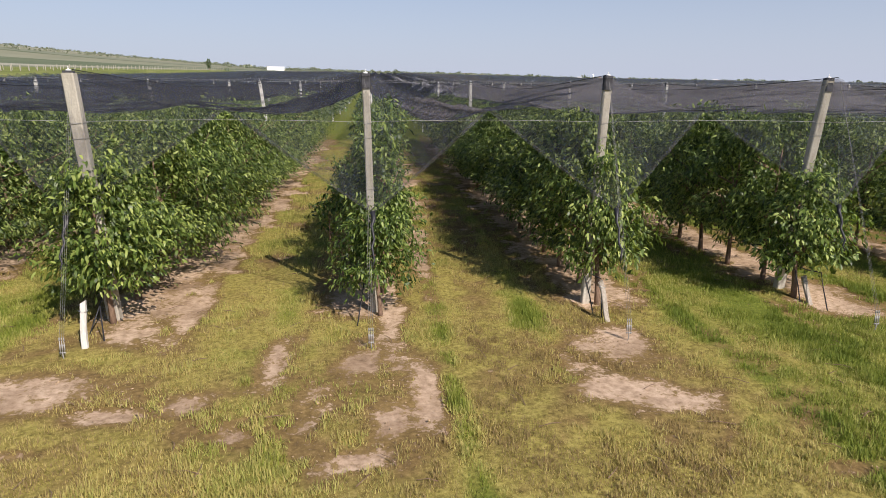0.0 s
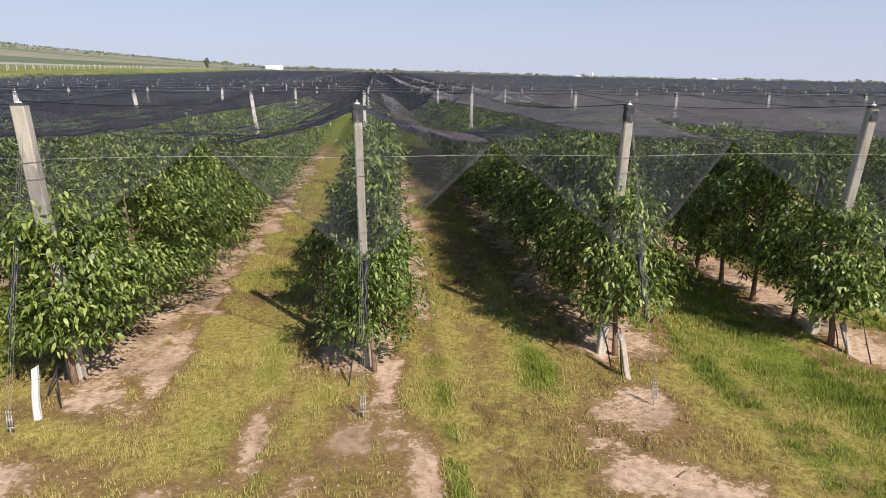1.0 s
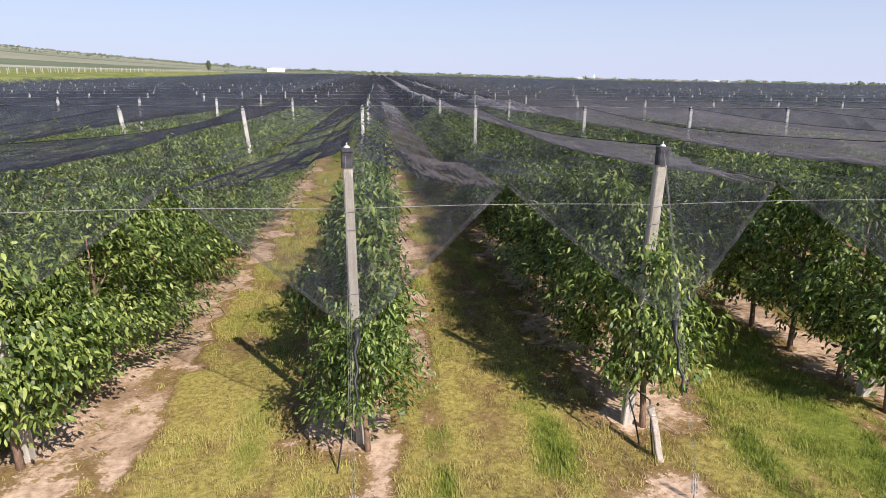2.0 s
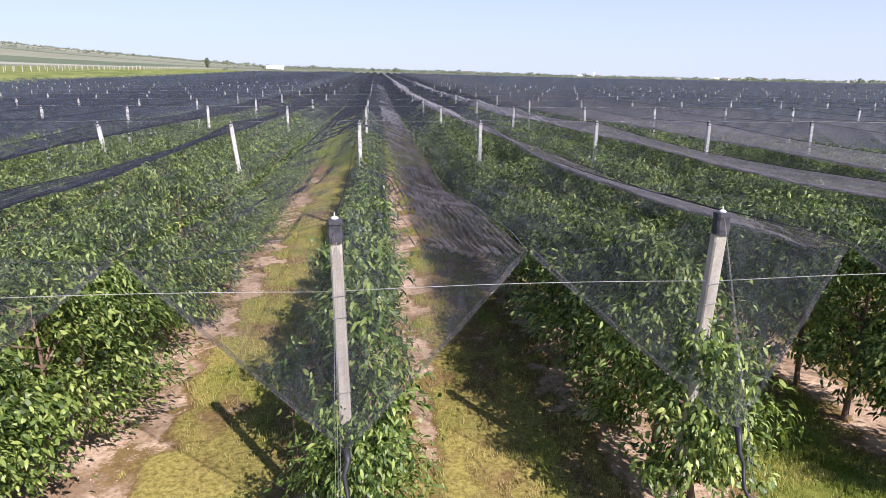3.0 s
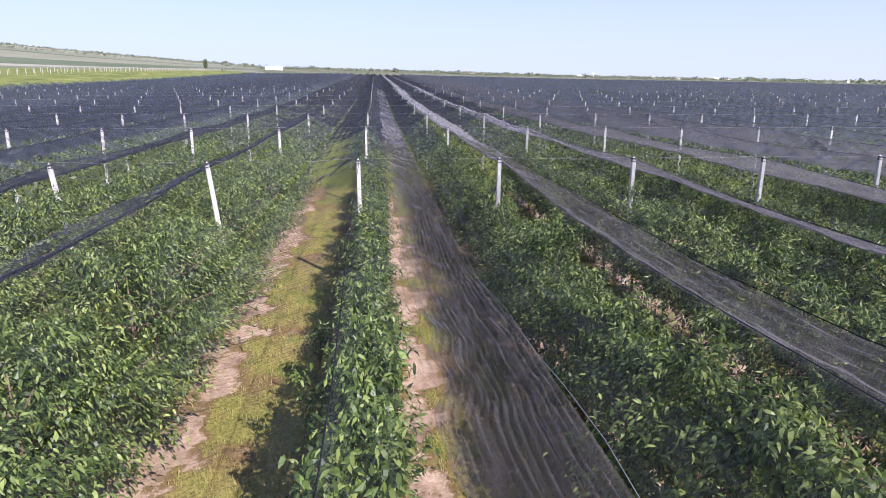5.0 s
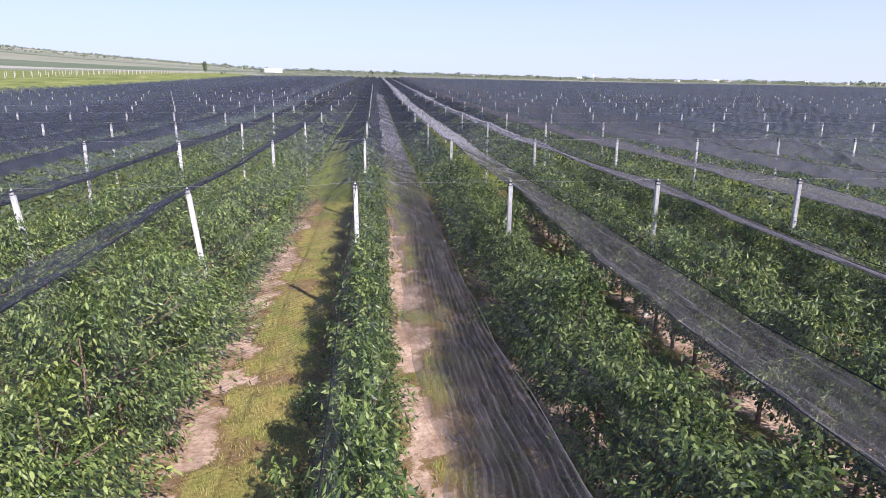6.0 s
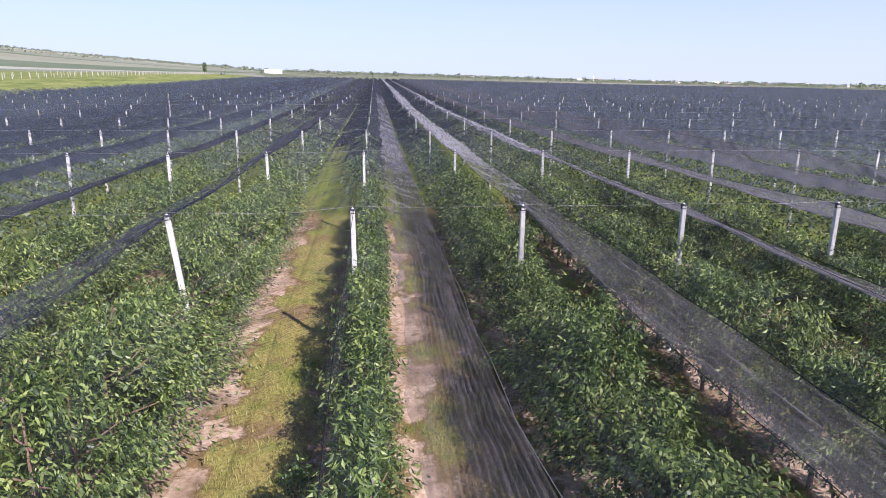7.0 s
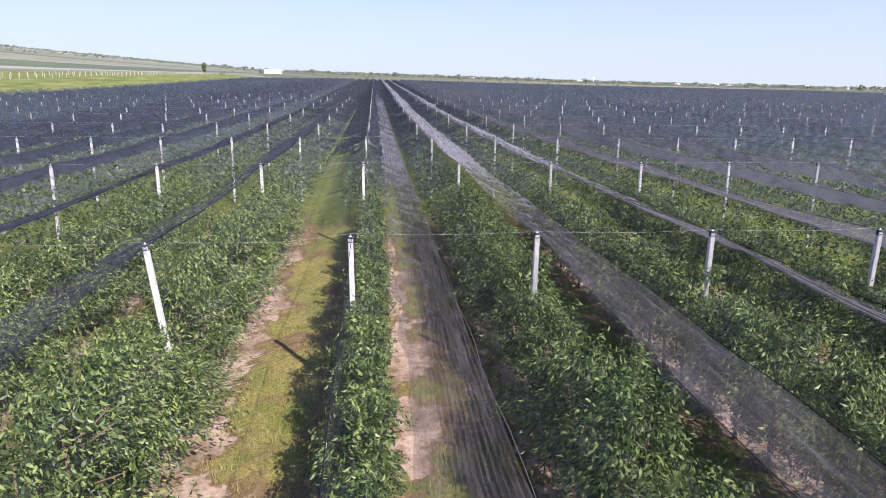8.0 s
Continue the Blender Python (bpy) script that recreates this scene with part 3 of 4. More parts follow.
def tree_wood(r, half_w, height):
    lean = r.uniform(-0.12, 0.12, 2)
    grown = min(1.0, height / 2.1)
    pts = [(0, 0, -0.12), (lean[0] * 0.2, lean[1] * 0.2, 0.25), (lean[0] * 0.7, lean[1] * 0.7, 0.7 * grown), (lean[0], lean[1], 1.1 * grown), (lean[0] * 1.3, lean[1], 1.5 * grown), (lean[0], lean[1] * 1.4, height * 0.86)]
    pieces = [tube(pts, [q * grown ** 4 for q in (0.062, 0.046, 0.042, 0.036, 0.026, 0.010)], 7)]
    for k in range(8 if grown == 1 else 4):
        z = r.uniform(0.6, height * 0.7)
        a = r.uniform(0, 2 * math.pi)
        ln = half_w * r.uniform(0.5, 0.75)
        c, s = math.cos(a) * ln, math.sin(a) * ln * 0.8
        pieces.append(tube([(lean[0] * z, lean[1] * z, z), (c * 0.5, s * 0.5, z + 0.16), (c, s, z + r.uniform(0.25, 0.55))], [0.022 * grown ** 4, 0.015 * grown ** 4, 0.006 * grown ** 3], 5))
    return join(*pieces)


TREES = {}


def tree_kind(key, half_w, height, count, seed, low=0.7, shoots=150, leaf=None):
    """A handful of tree shapes of one habit, as (wood, crown) meshes."""
    kinds = []
    for k in range(count):
        r = np.random.default_rng(seed + k)
        h = height * r.uniform(0.94, 1.05)
        wood = mesh_of("trunk", *tree_wood(r, half_w, h), (BARK,), True)
        v, t = crown_leaves(r, half_w, half_w if key == "sapling" else 0.62 if key == "front" else 0.70, low, h, shoots, 24, 0.104)
        v2, t2 = crown_leaves(np.random.default_rng(seed + 50 + k), half_w, 0.72, low, h, shoots, 18, 0.116, True)
        v3, t3 = crown_leaves(np.random.default_rng(seed + 80 + k), half_w, 0.72, low, h, shoots, 10, 0.138, True)
        kinds.append((wood, *(fast_mesh("crown", a, b, (leaf or LEAF,), False) for a, b in ((v, t), (v2, t2), (v3, t3)))))
    TREES[key] = kinds


tree_kind("wide", 1.0, 2.85, 5, 100, 0.6, 235, DARK_LEAF)
tree_kind("slim", 0.56, 2.6, 6, 200, 0.45, 112, FRESH_LEAF)
tree_kind("bushy", 1.3, 2.65, 5, 300, 0.25, 215)
tree_kind("front", 0.9, 2.15, 3, 400, 0.36, 190, FRESH_LEAF)
tree_kind("dark front", 0.9, 2.15, 3, 450, 0.4, 185, DARK_LEAF)
TREE_STEP = 1.2
NEAR_ROWS = range(-3, 5)
NEAR_END = 42.0


STAND = {-3: 0.1, -2: 0.1, -1: 0.08, 0: 0.32, 1: 0.08, 2: -0.2}      # how far each row of trunks stands off its post line
FRONT = {-1: 1.2, 0: 1.0, 1: 1.16, 2: 1.1}                     # growth of the tree at the row end


def plant_trees():
    r = random.Random(5)
    for i in NEAR_ROWS:
        habit = "slim" if i == 0 else "bushy" if i < 0 else "wide"
        y = row_start(i) + (0.12 if i > 0 else -0.14)
        count = 0
        end = NEAR_END if -2 <= i <= 3 else 30.0
        while y < end:
            wood, crown, plain_crown, light_crown = r.choice(TREES[("front" if i < 1 else "dark front") if count < (2 if i == -1 else 1) else habit])
            x = i * SPACING + r.uniform(-0.08, 0.08) + STAND.get(i, -0.15)
            count += 1
            t = thing("fruit_tree", (x, y, gz(x, y)), "leafy green fruit tree with slender brown trunk in a hedge-like row", "tree", "orchard trees")
            t.rotation_euler.z = r.choice((0, math.pi)) + r.uniform(-0.25, 0.25)
            k = r.uniform(0.92, 1.08)
            grown = FRONT.get(i, 1.2) if count == 1 else (1.03 if i > 0 else 1.14) - (0.05 if i > 0 else 0.15 if i == 0 else 0.03) * min(1.0, max(0.0, (y - 13) / 8))
            if i in (-1, 1) and 23.4 < y < 25.6:
                grown *= 0.72                                   # low trees before a post
            slender = 0.76 if i == 0 and count == 1 else 1.0
            t.scale = (k * slender, k * slender, grown * r.uniform(0.90, 1.08))
            part("trunk", wood, t)
            part("crown", crown if y < (20.5 if i in (-1, 1) else 14.5) and -2 < i < 3 else plain_crown if y < 30 else light_crown, t)
            y += TREE_STEP * r.uniform(0.92, 1.08)


plant_trees()


def plant_saplings():
    """Young shoots and replanted saplings along the open side of the middle row."""
    r = random.Random(41)
    for y in (11.9, 14.0, 16.3, 19.2, 21.8, 24.5):
        x = -0.56 + r.uniform(-0.14, 0.14)
        wood, crown = r.choice(TREES["sapling"])[:2]
        t = thing("sapling", (x, y, gz(x, y)), "young leafy fruit tree sapling standing beside its tree row", "sapling", "saplings")
        t.rotation_euler.z = r.uniform(0, 6.28)
        k = r.uniform(0.8, 1.15)
        t.scale = (k, k, k * r.uniform(0.9, 1.1))
        part("trunk", wood, t)
        part("crown", crown, t)


tree_kind("sapling", 0.26, 1.65, 3, 520, 0.75, 15, FRESH_LEAF)
plant_saplings()


def far_hedges():
    """The rest of the orchard's trees: stretches of clumped leaves, one object a row."""
    r = np.random.default_rng(31)
    seg = 13.35

    def stretch_of(n, size, tall):
        y = r.uniform(0, seg, n)
        zz = r.uniform(0.12, 1, n) ** 0.62
        w = 1.0 * (0.5 + 0.6 * np.sin(zz * math.pi * 0.9)) * (0.85 + 0.3 * value_noise(y, y * 0, 1.2, 77))
        x = r.uniform(-1, 1, n) * w
        top = tall + 0.4 * (value_noise(y, y * 0, 1.1, 78) - 0.5)
        c = np.stack([x, y, 0.35 + (top - 0.35) * zz], 1)
        d = unit(np.stack([x * 0.8, r.normal(0, 0.6, n), r.normal(-0.2, 0.5, n)], 1))
        up = unit(np.array([0, 0, 1.0]) + r.normal(0, 0.5, (n, 3)))
        L = size * r.uniform(0.6, 1.3, n)
        return card_leaves(c, d, up, L, L * 0.5)
    sizes = ((2400, 0.20), (1000, 0.31), (380, 0.50), (60, 1.15))
    low = [[stretch_of(n, size, 2.75) for _ in range(3)] for n, size in sizes]
    high = [[stretch_of(n, size, 3.15) for _ in range(3)] for n, size in sizes]
    for i in range(ROW_MIN, ROW_MAX + 1):
        y = row_start(i) + 0.4
        if i in NEAR_ROWS:
            y = NEAR_END if -2 <= i <= 3 else 30.0
        vs, fs, n = [], [], 0
        while y < NET_END - seg:
            x = i * SPACING
            dist = math.hypot(x, y)
            # rows that lie far to the side stay sparse
            v, t = (low if i > 0 else high)[3 if (x > 1.05 * y + 8 or -x > 0.75 * y + 8) else 0 if dist < 52 else 1 if dist < 95 else 2 if dist < 165 else 3][int(r.integers(3))]
            p = v + np.array([x, y, 0])
            p[:, 2] += ground_z(p[:, 0], p[:, 1])
            vs.append(p)
            fs.append(t + n)
            n += len(v)
            y += seg
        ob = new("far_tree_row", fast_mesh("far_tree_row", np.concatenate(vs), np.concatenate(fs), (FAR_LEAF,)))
        tagged(ob, "long distant row of green fruit trees under netting", "tree row", "distant tree rows", "stuff")


far_hedges()

# ---- posts ----
def post_lines():
    ys = [LINE_2 + BAY * k for k in range(int((NET_END - LINE_2) / BAY) + 1)]
    return ys


def cap_mesh(half, tall):
    """Black sleeve pulled over a square post top, a little baggy, with a flat lid."""
    skirt = prism(half, half * 0.96, -tall, -0.03, 0.02, 0.94, steps=4)
    lid = prism(half * 1.03, half * 1.0, -0.032, 0.012, 0.022, 0.96)
    v = [(x * (1 + 0.05 * math.sin(40 * z + 9 * x)), y * (1 + 0.05 * math.cos(36 * z + 7 * y)), z) for x, y, z in skirt[0]]
    return mesh_of("cap", *join((v, skirt[1]), lid), (SLEEVE,))


def knob_mesh():
    pieces = [tube([(0, 0, 0.010), (0, 0, 0.02), (0, 0, 0.032), (0, 0, 0.044), (0, 0, 0.05)], [0.036, 0.046, 0.043, 0.02, 0.012], 12), tube([(0, 0, 0.05), (0, 0, 0.085), (0, 0, 0.09)], [0.008, 0.007, 0.003], 6)]
    return mesh_of("knob", *join(*pieces), (PORCELAIN,), True)


CAP, SLIM_CAP, KNOB = cap_mesh(0.070, 0.21), cap_mesh(0.060, 0.11), knob_mesh()
POLE = mesh_of("pole", *prism(0.06, 0.06, -0.3, RIDGE - 0.02, 0.012, 0.9, steps=6), (PAINT,))


def put_posts():
    r = random.Random(9)
    rest_v, rest_f = [], []
    for i in range(ROW_MIN, ROW_MAX + 1):
        x = i * SPACING
        for k, y in enumerate(post_lines()):
            yy = y + (-0.5 if i < 0 else 0.0) + r.uniform(-0.15, 0.15) * (1 if k < 3 else 5)
            if -7 <= i <= 10 and k < 12:
                bent = k == 0 and i in (-2, -1)
                at = x + (0.36 if bent else 0.0)
                p = thing("net_post", (at, yy, gz(at, yy)), "pale concrete orchard post leaning sideways under its cap" if bent else "pale concrete orchard post with a black top cap", "post", "netting posts")
                p.rotation_euler = (radians(r.uniform(-0.6, 0.6)), radians(r.uniform(-0.8, 0.8) - (7 if bent else 0)), 0)
                part("pole", POLE, p)
                cap = part("cap", SLIM_CAP, p, "black plastic cap", (0, 0, RIDGE))
                part("knob", KNOB, cap, "white knob").scale = (0.6, 0.6, 0.6)
            else:
                v, f = prism(0.042, 0.042, 0, RIDGE + 0.02, 0.0, 1.0)
                n = len(rest_v)
                z = gz(x, yy)
                rest_v += [(a + x, b + yy, c + z) for a, b, c in v]
                rest_f += [tuple(q + n for q in g) for g in f]
    ob = new("distant_net_posts", mesh_of("distant_net_posts", rest_v, rest_f, (CONCRETE,)))
    tagged(ob, "hundreds of distant pale concrete netting posts", "posts", kind="stuff")
    # foot, top and thickness of the end posts that stand nearest
    known = {-1: ((-3.93, 10.08), (-4.08, 9.86), 0.19), 0: ((0.20, 10.10), (0.13, 9.97), 0.125), 1: ((3.87, 10.31), (3.94, 10.04), 0.14), 2: ((7.76, 10.75), (7.87, 10.31), 0.16)}
    for i in range(-6, 12):
        x, y = i * SPACING, row_start(i)
        foot, top, thick = known.get(i, ((x + r.uniform(-0.1, 0.1), y + r.uniform(0.1, 0.4)), (x, y), 0.14))
        p = thing("end_post", (*foot, 0), "weathered concrete end post with black cap and wire bands", "post", "row end posts")
        lean = (top[0] - foot[0], top[1] - foot[1])
        part("pole", mesh_of("pole", *prism(thick / 2, thick * 0.46, -0.3, RIDGE - 0.02, 0.016, 0.9, lean, 8), (CONCRETE,)), p)
        cap = part("cap", CAP, p, "black plastic cap", (*lean, RIDGE))
        part("knob", KNOB, cap, "white knob").scale = (0.8, 0.8, 0.8)
        for z in (1.3, 2.1, 2.9, 3.12):
            f = z / RIDGE
            w = thick * 0.5 * (1 - 0.1 * f) + 0.006
            ring = [(lean[0] * f + w * a, lean[1] * f + w * b, z + 0.01 * a) for a, b in ((-1, -1), (1, -1), (1, 1), (-1, 1), (-1, -1))]
            part("wire_band", mesh_of("wire_band", *tube(ring, [0.005] * 5, 5), (CABLE,)), p, "rusty wire band")


put_posts()

# ---- hail nets ----
def valley_z(y, i):
    y = np.asarray(y, float)
    drop, run = (0.62, 9.5) if i == 0 else (0.30, 8.0)
    return 3.27 - drop * smooth((y - 10.5) / run) + 0.16 * (value_noise(y, y * 0 + i * 7.3, 7.0, 21) - 0.5) * smooth((y - 10.8) / 4)


VALLEY_SHIFT = {-1: -0.15, 0: 0.17}                     # how far a valley cord lies off the middle between its rows
TOP_SHIFT = {-1: -0.08, 0: 0.13, 1: -0.06, 2: -0.13}     # how far the nearest post tops stand off their row line
TIP_SHIFT = {-1: -0.13, 0: 0.2, 1: -0.03, 2: -0.28}      # and the tied-down ends of their nets


def valley_x(i):
    return i * SPACING + SPACING / 2 + VALLEY_SHIFT.get(i, 0.0)


def ridge_x(i, y):
    return i * SPACING + TOP_SHIFT.get(i, 0.0) * (1 - smooth((np.asarray(y, float) - 10.5) / 9))


def net_corner(i, sign):
    v, y = (i if sign > 0 else i - 1), row_start(i) + 0.76
    return Vector((valley_x(v) - sign * 0.02, y, float(valley_z(y, v))))


def net_tip(i):
    return Vector((i * SPACING + TIP_SHIFT.get(i, 0.0), row_start(i) - 0.66, 1.82))


def ridge_z(y):
    y = np.asarray(y, float)
    f = ((y - LINE_2) / BAY) % 1.0
    return RIDGE - 0.16 * 4 * f * (1 - f) * (y > LINE_2) - 0.25 * np.sin(np.clip((y - 10) / (LINE_2 - 10), 0, 1) * math.pi) * (y <= LINE_2)


def slope_mesh(i, sign, fine, lap=False):
    """One side of a net: it hangs from the ridge cable to the cord between two rows. The outer side of each row lies
    gathered in lengthwise folds, the other is slack and crimped across.
    lap: the part that lies double."""
    y0 = row_start(i) + 0.02
    gathered = (sign > 0) == (i >= 0)
    sight = max(abs(i * SPACING) - 12, 0) / 1.05      # nearer than this the row is seen only from far aside
    if i == 0 and gathered:
        ys = np.concatenate([np.arange(y0, 30, 0.06), np.arange(30, 50, 0.2), np.arange(50, 110, 0.8), np.arange(110, NET_END, 2.0)])
        nu = 41
    elif fine and gathered:
        ys = np.concatenate([np.arange(y0, 22, 0.16), np.arange(22, 44, 0.34), np.arange(44, 110, 0.8), np.arange(110, NET_END, 2.0)])
        nu = 51
    elif fine:
        ys = np.concatenate([np.arange(y0, 34, 0.048), np.arange(34, 60, 0.22), np.arange(60, 120, 0.55), np.arange(120, NET_END, 1.8)])
        nu = 13
    else:
        mid = max(y0 + 0.1, sight)
        ys = np.concatenate([np.arange(y0, mid, BAY / 2), np.arange(mid, max(mid, 70), 0.7), np.arange(max(mid, 70), max(mid, 130), 0.9), np.arange(max(mid, 130), NET_END, 2.6)])
        nu = 7
    rr = np.random.default_rng(700 + i * 2 + sign)
    ys[1:-1] += rr.uniform(-0.36, 0.36, len(ys) - 2) * np.gradient(ys)[1:-1]
    if not lap and not gathered:
        ys = np.sort(ys)
    us = np.linspace(0, 1, nu)
    if lap:
        us = np.linspace(0.42, 1, 32) if i == 0 else np.linspace(0.03, 1, 50) if i == 1 else np.linspace(0.02, 0.86, 21)
    nu = len(us)
    gu, gy = np.meshgrid(us, ys)
    u, y = gu.ravel(), gy.ravel()
    line = np.repeat(np.arange(len(ys)), nu)
    pitch = np.repeat(np.gradient(ys), nu)
    if lap and i == 0:
        u = 1 - (1 - u) * (0.9 + 0.2 * value_noise(y, y * 0, 0.7, 15))      # ragged inner edge
    y = np.maximum(y, y0 + 0.7 * u)
    x = ridge_x(i, y) + u * (valley_x(i if sign > 0 else i - 1) - sign * 0.03 - ridge_x(i, y))
    hi, lo = ridge_z(y), valley_z(y, i + (0 if sign > 0 else -1))
    z = hi + (lo - hi) * (u ** 0.9) - 0.10 * np.sin(u * math.pi)
    k = np.tile(np.arange(nu), len(ys))
    step = 2.0 * (us[-1] - us[0]) / (nu - 1)
    depth = (1.0 if gathered and i == 0 else 0.75 if gathered and i < 0 else 0.35 if gathered else 0.12) * (0.35 if lap and i != 0 else 1.0) * step * (0.22 + 0.75 * value_noise(k * 1.0, y, 2.5, 40 + i * 2 + sign + (9 if lap else 0)))
    ends = np.minimum(1, np.minimum(k, nu - 1 - k) / 2)
    z += np.where(k % 2 == 0, 1, -1) * depth * ends * (0.75 + 0.35 * u)
    # slack across the rows' direction: short irregular waves, everywhere about as steep
    wave = np.where(line % 2 == 0, 1, -1) * np.minimum(pitch, 2.6)
    slack = 0.17 + 0.13 * value_noise(y, u * 3.0, 0.6, 66 + i)
    if fine and gathered:
        crimp = 0.07 * (value_noise(y, u * 5.0, 0.33, 66 + i) - 0.5) + wave * (0.20 * smooth((y - 34) / 20) + (slack if i == 0 and not lap else 0.0))
    else:
        crimp = wave * (slack + 0.16 * smooth((y - 30) / 30))
    z += crimp * smooth(u / 0.06) * (1 - smooth((u - 0.94) / 0.06))
    if fine:
        z += 0.06 * (value_noise(u * 2.0, y * 0.35, 0.5, 60 + i) - 0.5) * smooth(u / 0.2)
        x = x + 0.8 * step * (value_noise(k * 3.1, y, 2.3, 47) - 0.5) * ends
    z += ground_z(x, y) + (0.03 if lap else 0)
    a = (np.arange(len(ys) - 1)[:, None] * nu + np.arange(nu - 1)[None, :]).ravel()
    me = fast_mesh("slope", np.stack([x, y, z], 1), np.stack([a, a + 1, a + nu + 1, a + nu], 1), ((NET if fine else NET_FAR_HAZE) if not lap else NET_LAP if i == 0 else NET_DUSTY if i > 0 else NET_TIED, NET_HAZED), False)
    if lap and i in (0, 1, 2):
        # farther on the doubled strip takes a paler net, with distance haze in its colour
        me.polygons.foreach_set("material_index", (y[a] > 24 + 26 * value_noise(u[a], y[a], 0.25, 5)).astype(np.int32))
    return me


def gusset_mesh(i, sign):
    """The end of a net, drawn down to a point on the guy wire."""
    y0 = row_start(i)
    top = Vector((float(ridge_x(i, y0)), y0 + 0.02, RIDGE))
    corner, tip = net_corner(i, sign), net_tip(i)
    verts, faces, n, m = [], [], 14, 22
    for a in range(n + 1):
        f = a / n
        for b in range(m + 1):
            g = b / m
            edge = top.lerp(corner, g)
            edge.z -= 0.10 * math.sin(g * math.pi)
            p = edge.lerp(tip, f ** 0.9)
            p.y += 0.022 * (1 if b % 2 else -1) * (1 - 0.75 * f) + 0.05 * (float(value_noise(g * 20 + i * 3, f * 1.5, 1.0, 90)) - 0.5) * (1 - 0.5 * f) + 0.12 * math.sin(f * math.pi) * math.sin(g * math.pi)
            verts.append(p)
    for a in range(n):
        for b in range(m):
            q = a * (m + 1) + b
            faces.append((q, q + 1, q + m + 2, q + m + 1))
    return mesh_of("gusset", verts, faces, (NET_GUSSET,), True)


def net_cords(i):
    """Ridge cable, valley cords and the hem of the net's front."""
    y0 = row_start(i)
    ys = list(np.arange(y0, 120, 1.6)) + list(np.arange(120, NET_END, BAY / 2))
    ridge = tube([(float(ridge_x(i, y)), y, float(ridge_z(y)) + 0.012 + gz(i * SPACING, y)) for y in ys], [0.006] * len(ys), 4)
    return ridge


def ridge_seam(i):
    """Net gathered over the ridge cable, a narrow crumpled roll."""
    y0 = row_start(i) + 0.05
    ys = np.concatenate([np.arange(y0, 40, 0.3), np.arange(40, 140, 1.5)])
    verts, faces = [], []
    wide = 0.05 + 0.07 * value_noise(ys, ys * 0 + i, 1.1, 83)
    hang = 0.05 + 0.10 * value_noise(ys, ys * 0 + i, 0.8, 84)
    top = ridge_z(ys) + 0.02 + ground_z(ys * 0 + i * SPACING, ys)
    for k in range(len(ys)):
        x = float(ridge_x(i, ys[k]))
        verts += [(x - wide[k], ys[k], top[k] - hang[k]), (x - wide[k] * 0.45, ys[k], top[k] - 0.01), (x + wide[k] * 0.45, ys[k], top[k] - 0.01), (x + wide[k], ys[k], top[k] - hang[k])]
    for k in range(len(ys) - 1):
        for q in range(3):
            a = k * 4 + q
            faces.append((a, a + 1, a + 5, a + 4))
    return mesh_of("ridge_seam", verts, faces, (NET,))


def hang_nets():
    for i in range(ROW_MIN, ROW_MAX + 1):
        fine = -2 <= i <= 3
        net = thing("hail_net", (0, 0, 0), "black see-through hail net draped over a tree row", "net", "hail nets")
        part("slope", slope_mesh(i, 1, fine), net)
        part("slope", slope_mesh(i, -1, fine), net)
        if -7 <= i <= 5:
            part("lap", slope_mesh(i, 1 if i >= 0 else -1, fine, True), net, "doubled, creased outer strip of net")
        if -6 <= i <= 11:
            part("gusset", gusset_mesh(i, 1), net)
            part("gusset", gusset_mesh(i, -1), net)
            for sign in (1, -1):
                corner, tip = net_corner(i, sign), net_tip(i)
                verts, faces = [], []
                for k in range(13):
                    p = corner.lerp(tip, k / 12) + Vector((0, 0.02 * math.sin(k * 2.3), -0.03 * math.sin(k / 12 * math.pi)))
                    for q in range(4):
                        verts.append(p + Vector((-sign * 0.012 * q, 0.012 * (q % 2), 0.02 * q * (1 - k / 15))))
                faces = [(k * 4 + q, k * 4 + q + 1, k * 4 + q + 5, k * 4 + q + 4) for k in range(12) for q in range(3)]
                part("hem", mesh_of("hem", verts, faces, (NET_HEM,)), net, "folded double hem of net")
            part("ridge_seam", ridge_seam(i), net, "bunched pale seam along the ridge")
            part("ridge_cable", mesh_of("ridge_cable", *net_cords(i), (CORD,)), net, "thin dark ridge cable")
            xs = valley_x(i)
            ys = list(np.arange(row_start(i) + 0.75, 110, 1.0))
            cord = tube([(xs + 0.03 * math.sin(y * 1.7), y, float(valley_z(y, i)) + 0.02 + gz(xs, y)) for y in ys], [0.009 if i > 0 else 0.006 if i == 0 else 0.004] * len(ys), 5)
            dusty = i == 0
            part("edge_cord", mesh_of("edge_cord", *cord, (DUSTY_CORD if dusty else CORD,)), net, "pale dusty gathered edge" if dusty else "dark gathered edge")


hang_nets()

# ---- guys, anchors, stubs and wires at the row ends ----
def anchor_mesh():
    """Steel anchor rod with a turnbuckle, rising askew out of the soil."""
    pieces = [tube([(0, 0.06, -0.15), (0, 0.0, 0.05), (0, -0.01, 0.14)], [0.012, 0.012, 0.010], 6)]
    pieces.append(tube([(-0.06, 0.0, 0.13), (0.06, 0.0, 0.13)], [0.012, 0.012], 6))
    pieces.append(tube([(-0.055, 0.015, 0.25), (0.055, 0.015, 0.25)], [0.010, 0.010], 6))
    return mesh_of("anchor", *join(*pieces), (CABLE,), True)


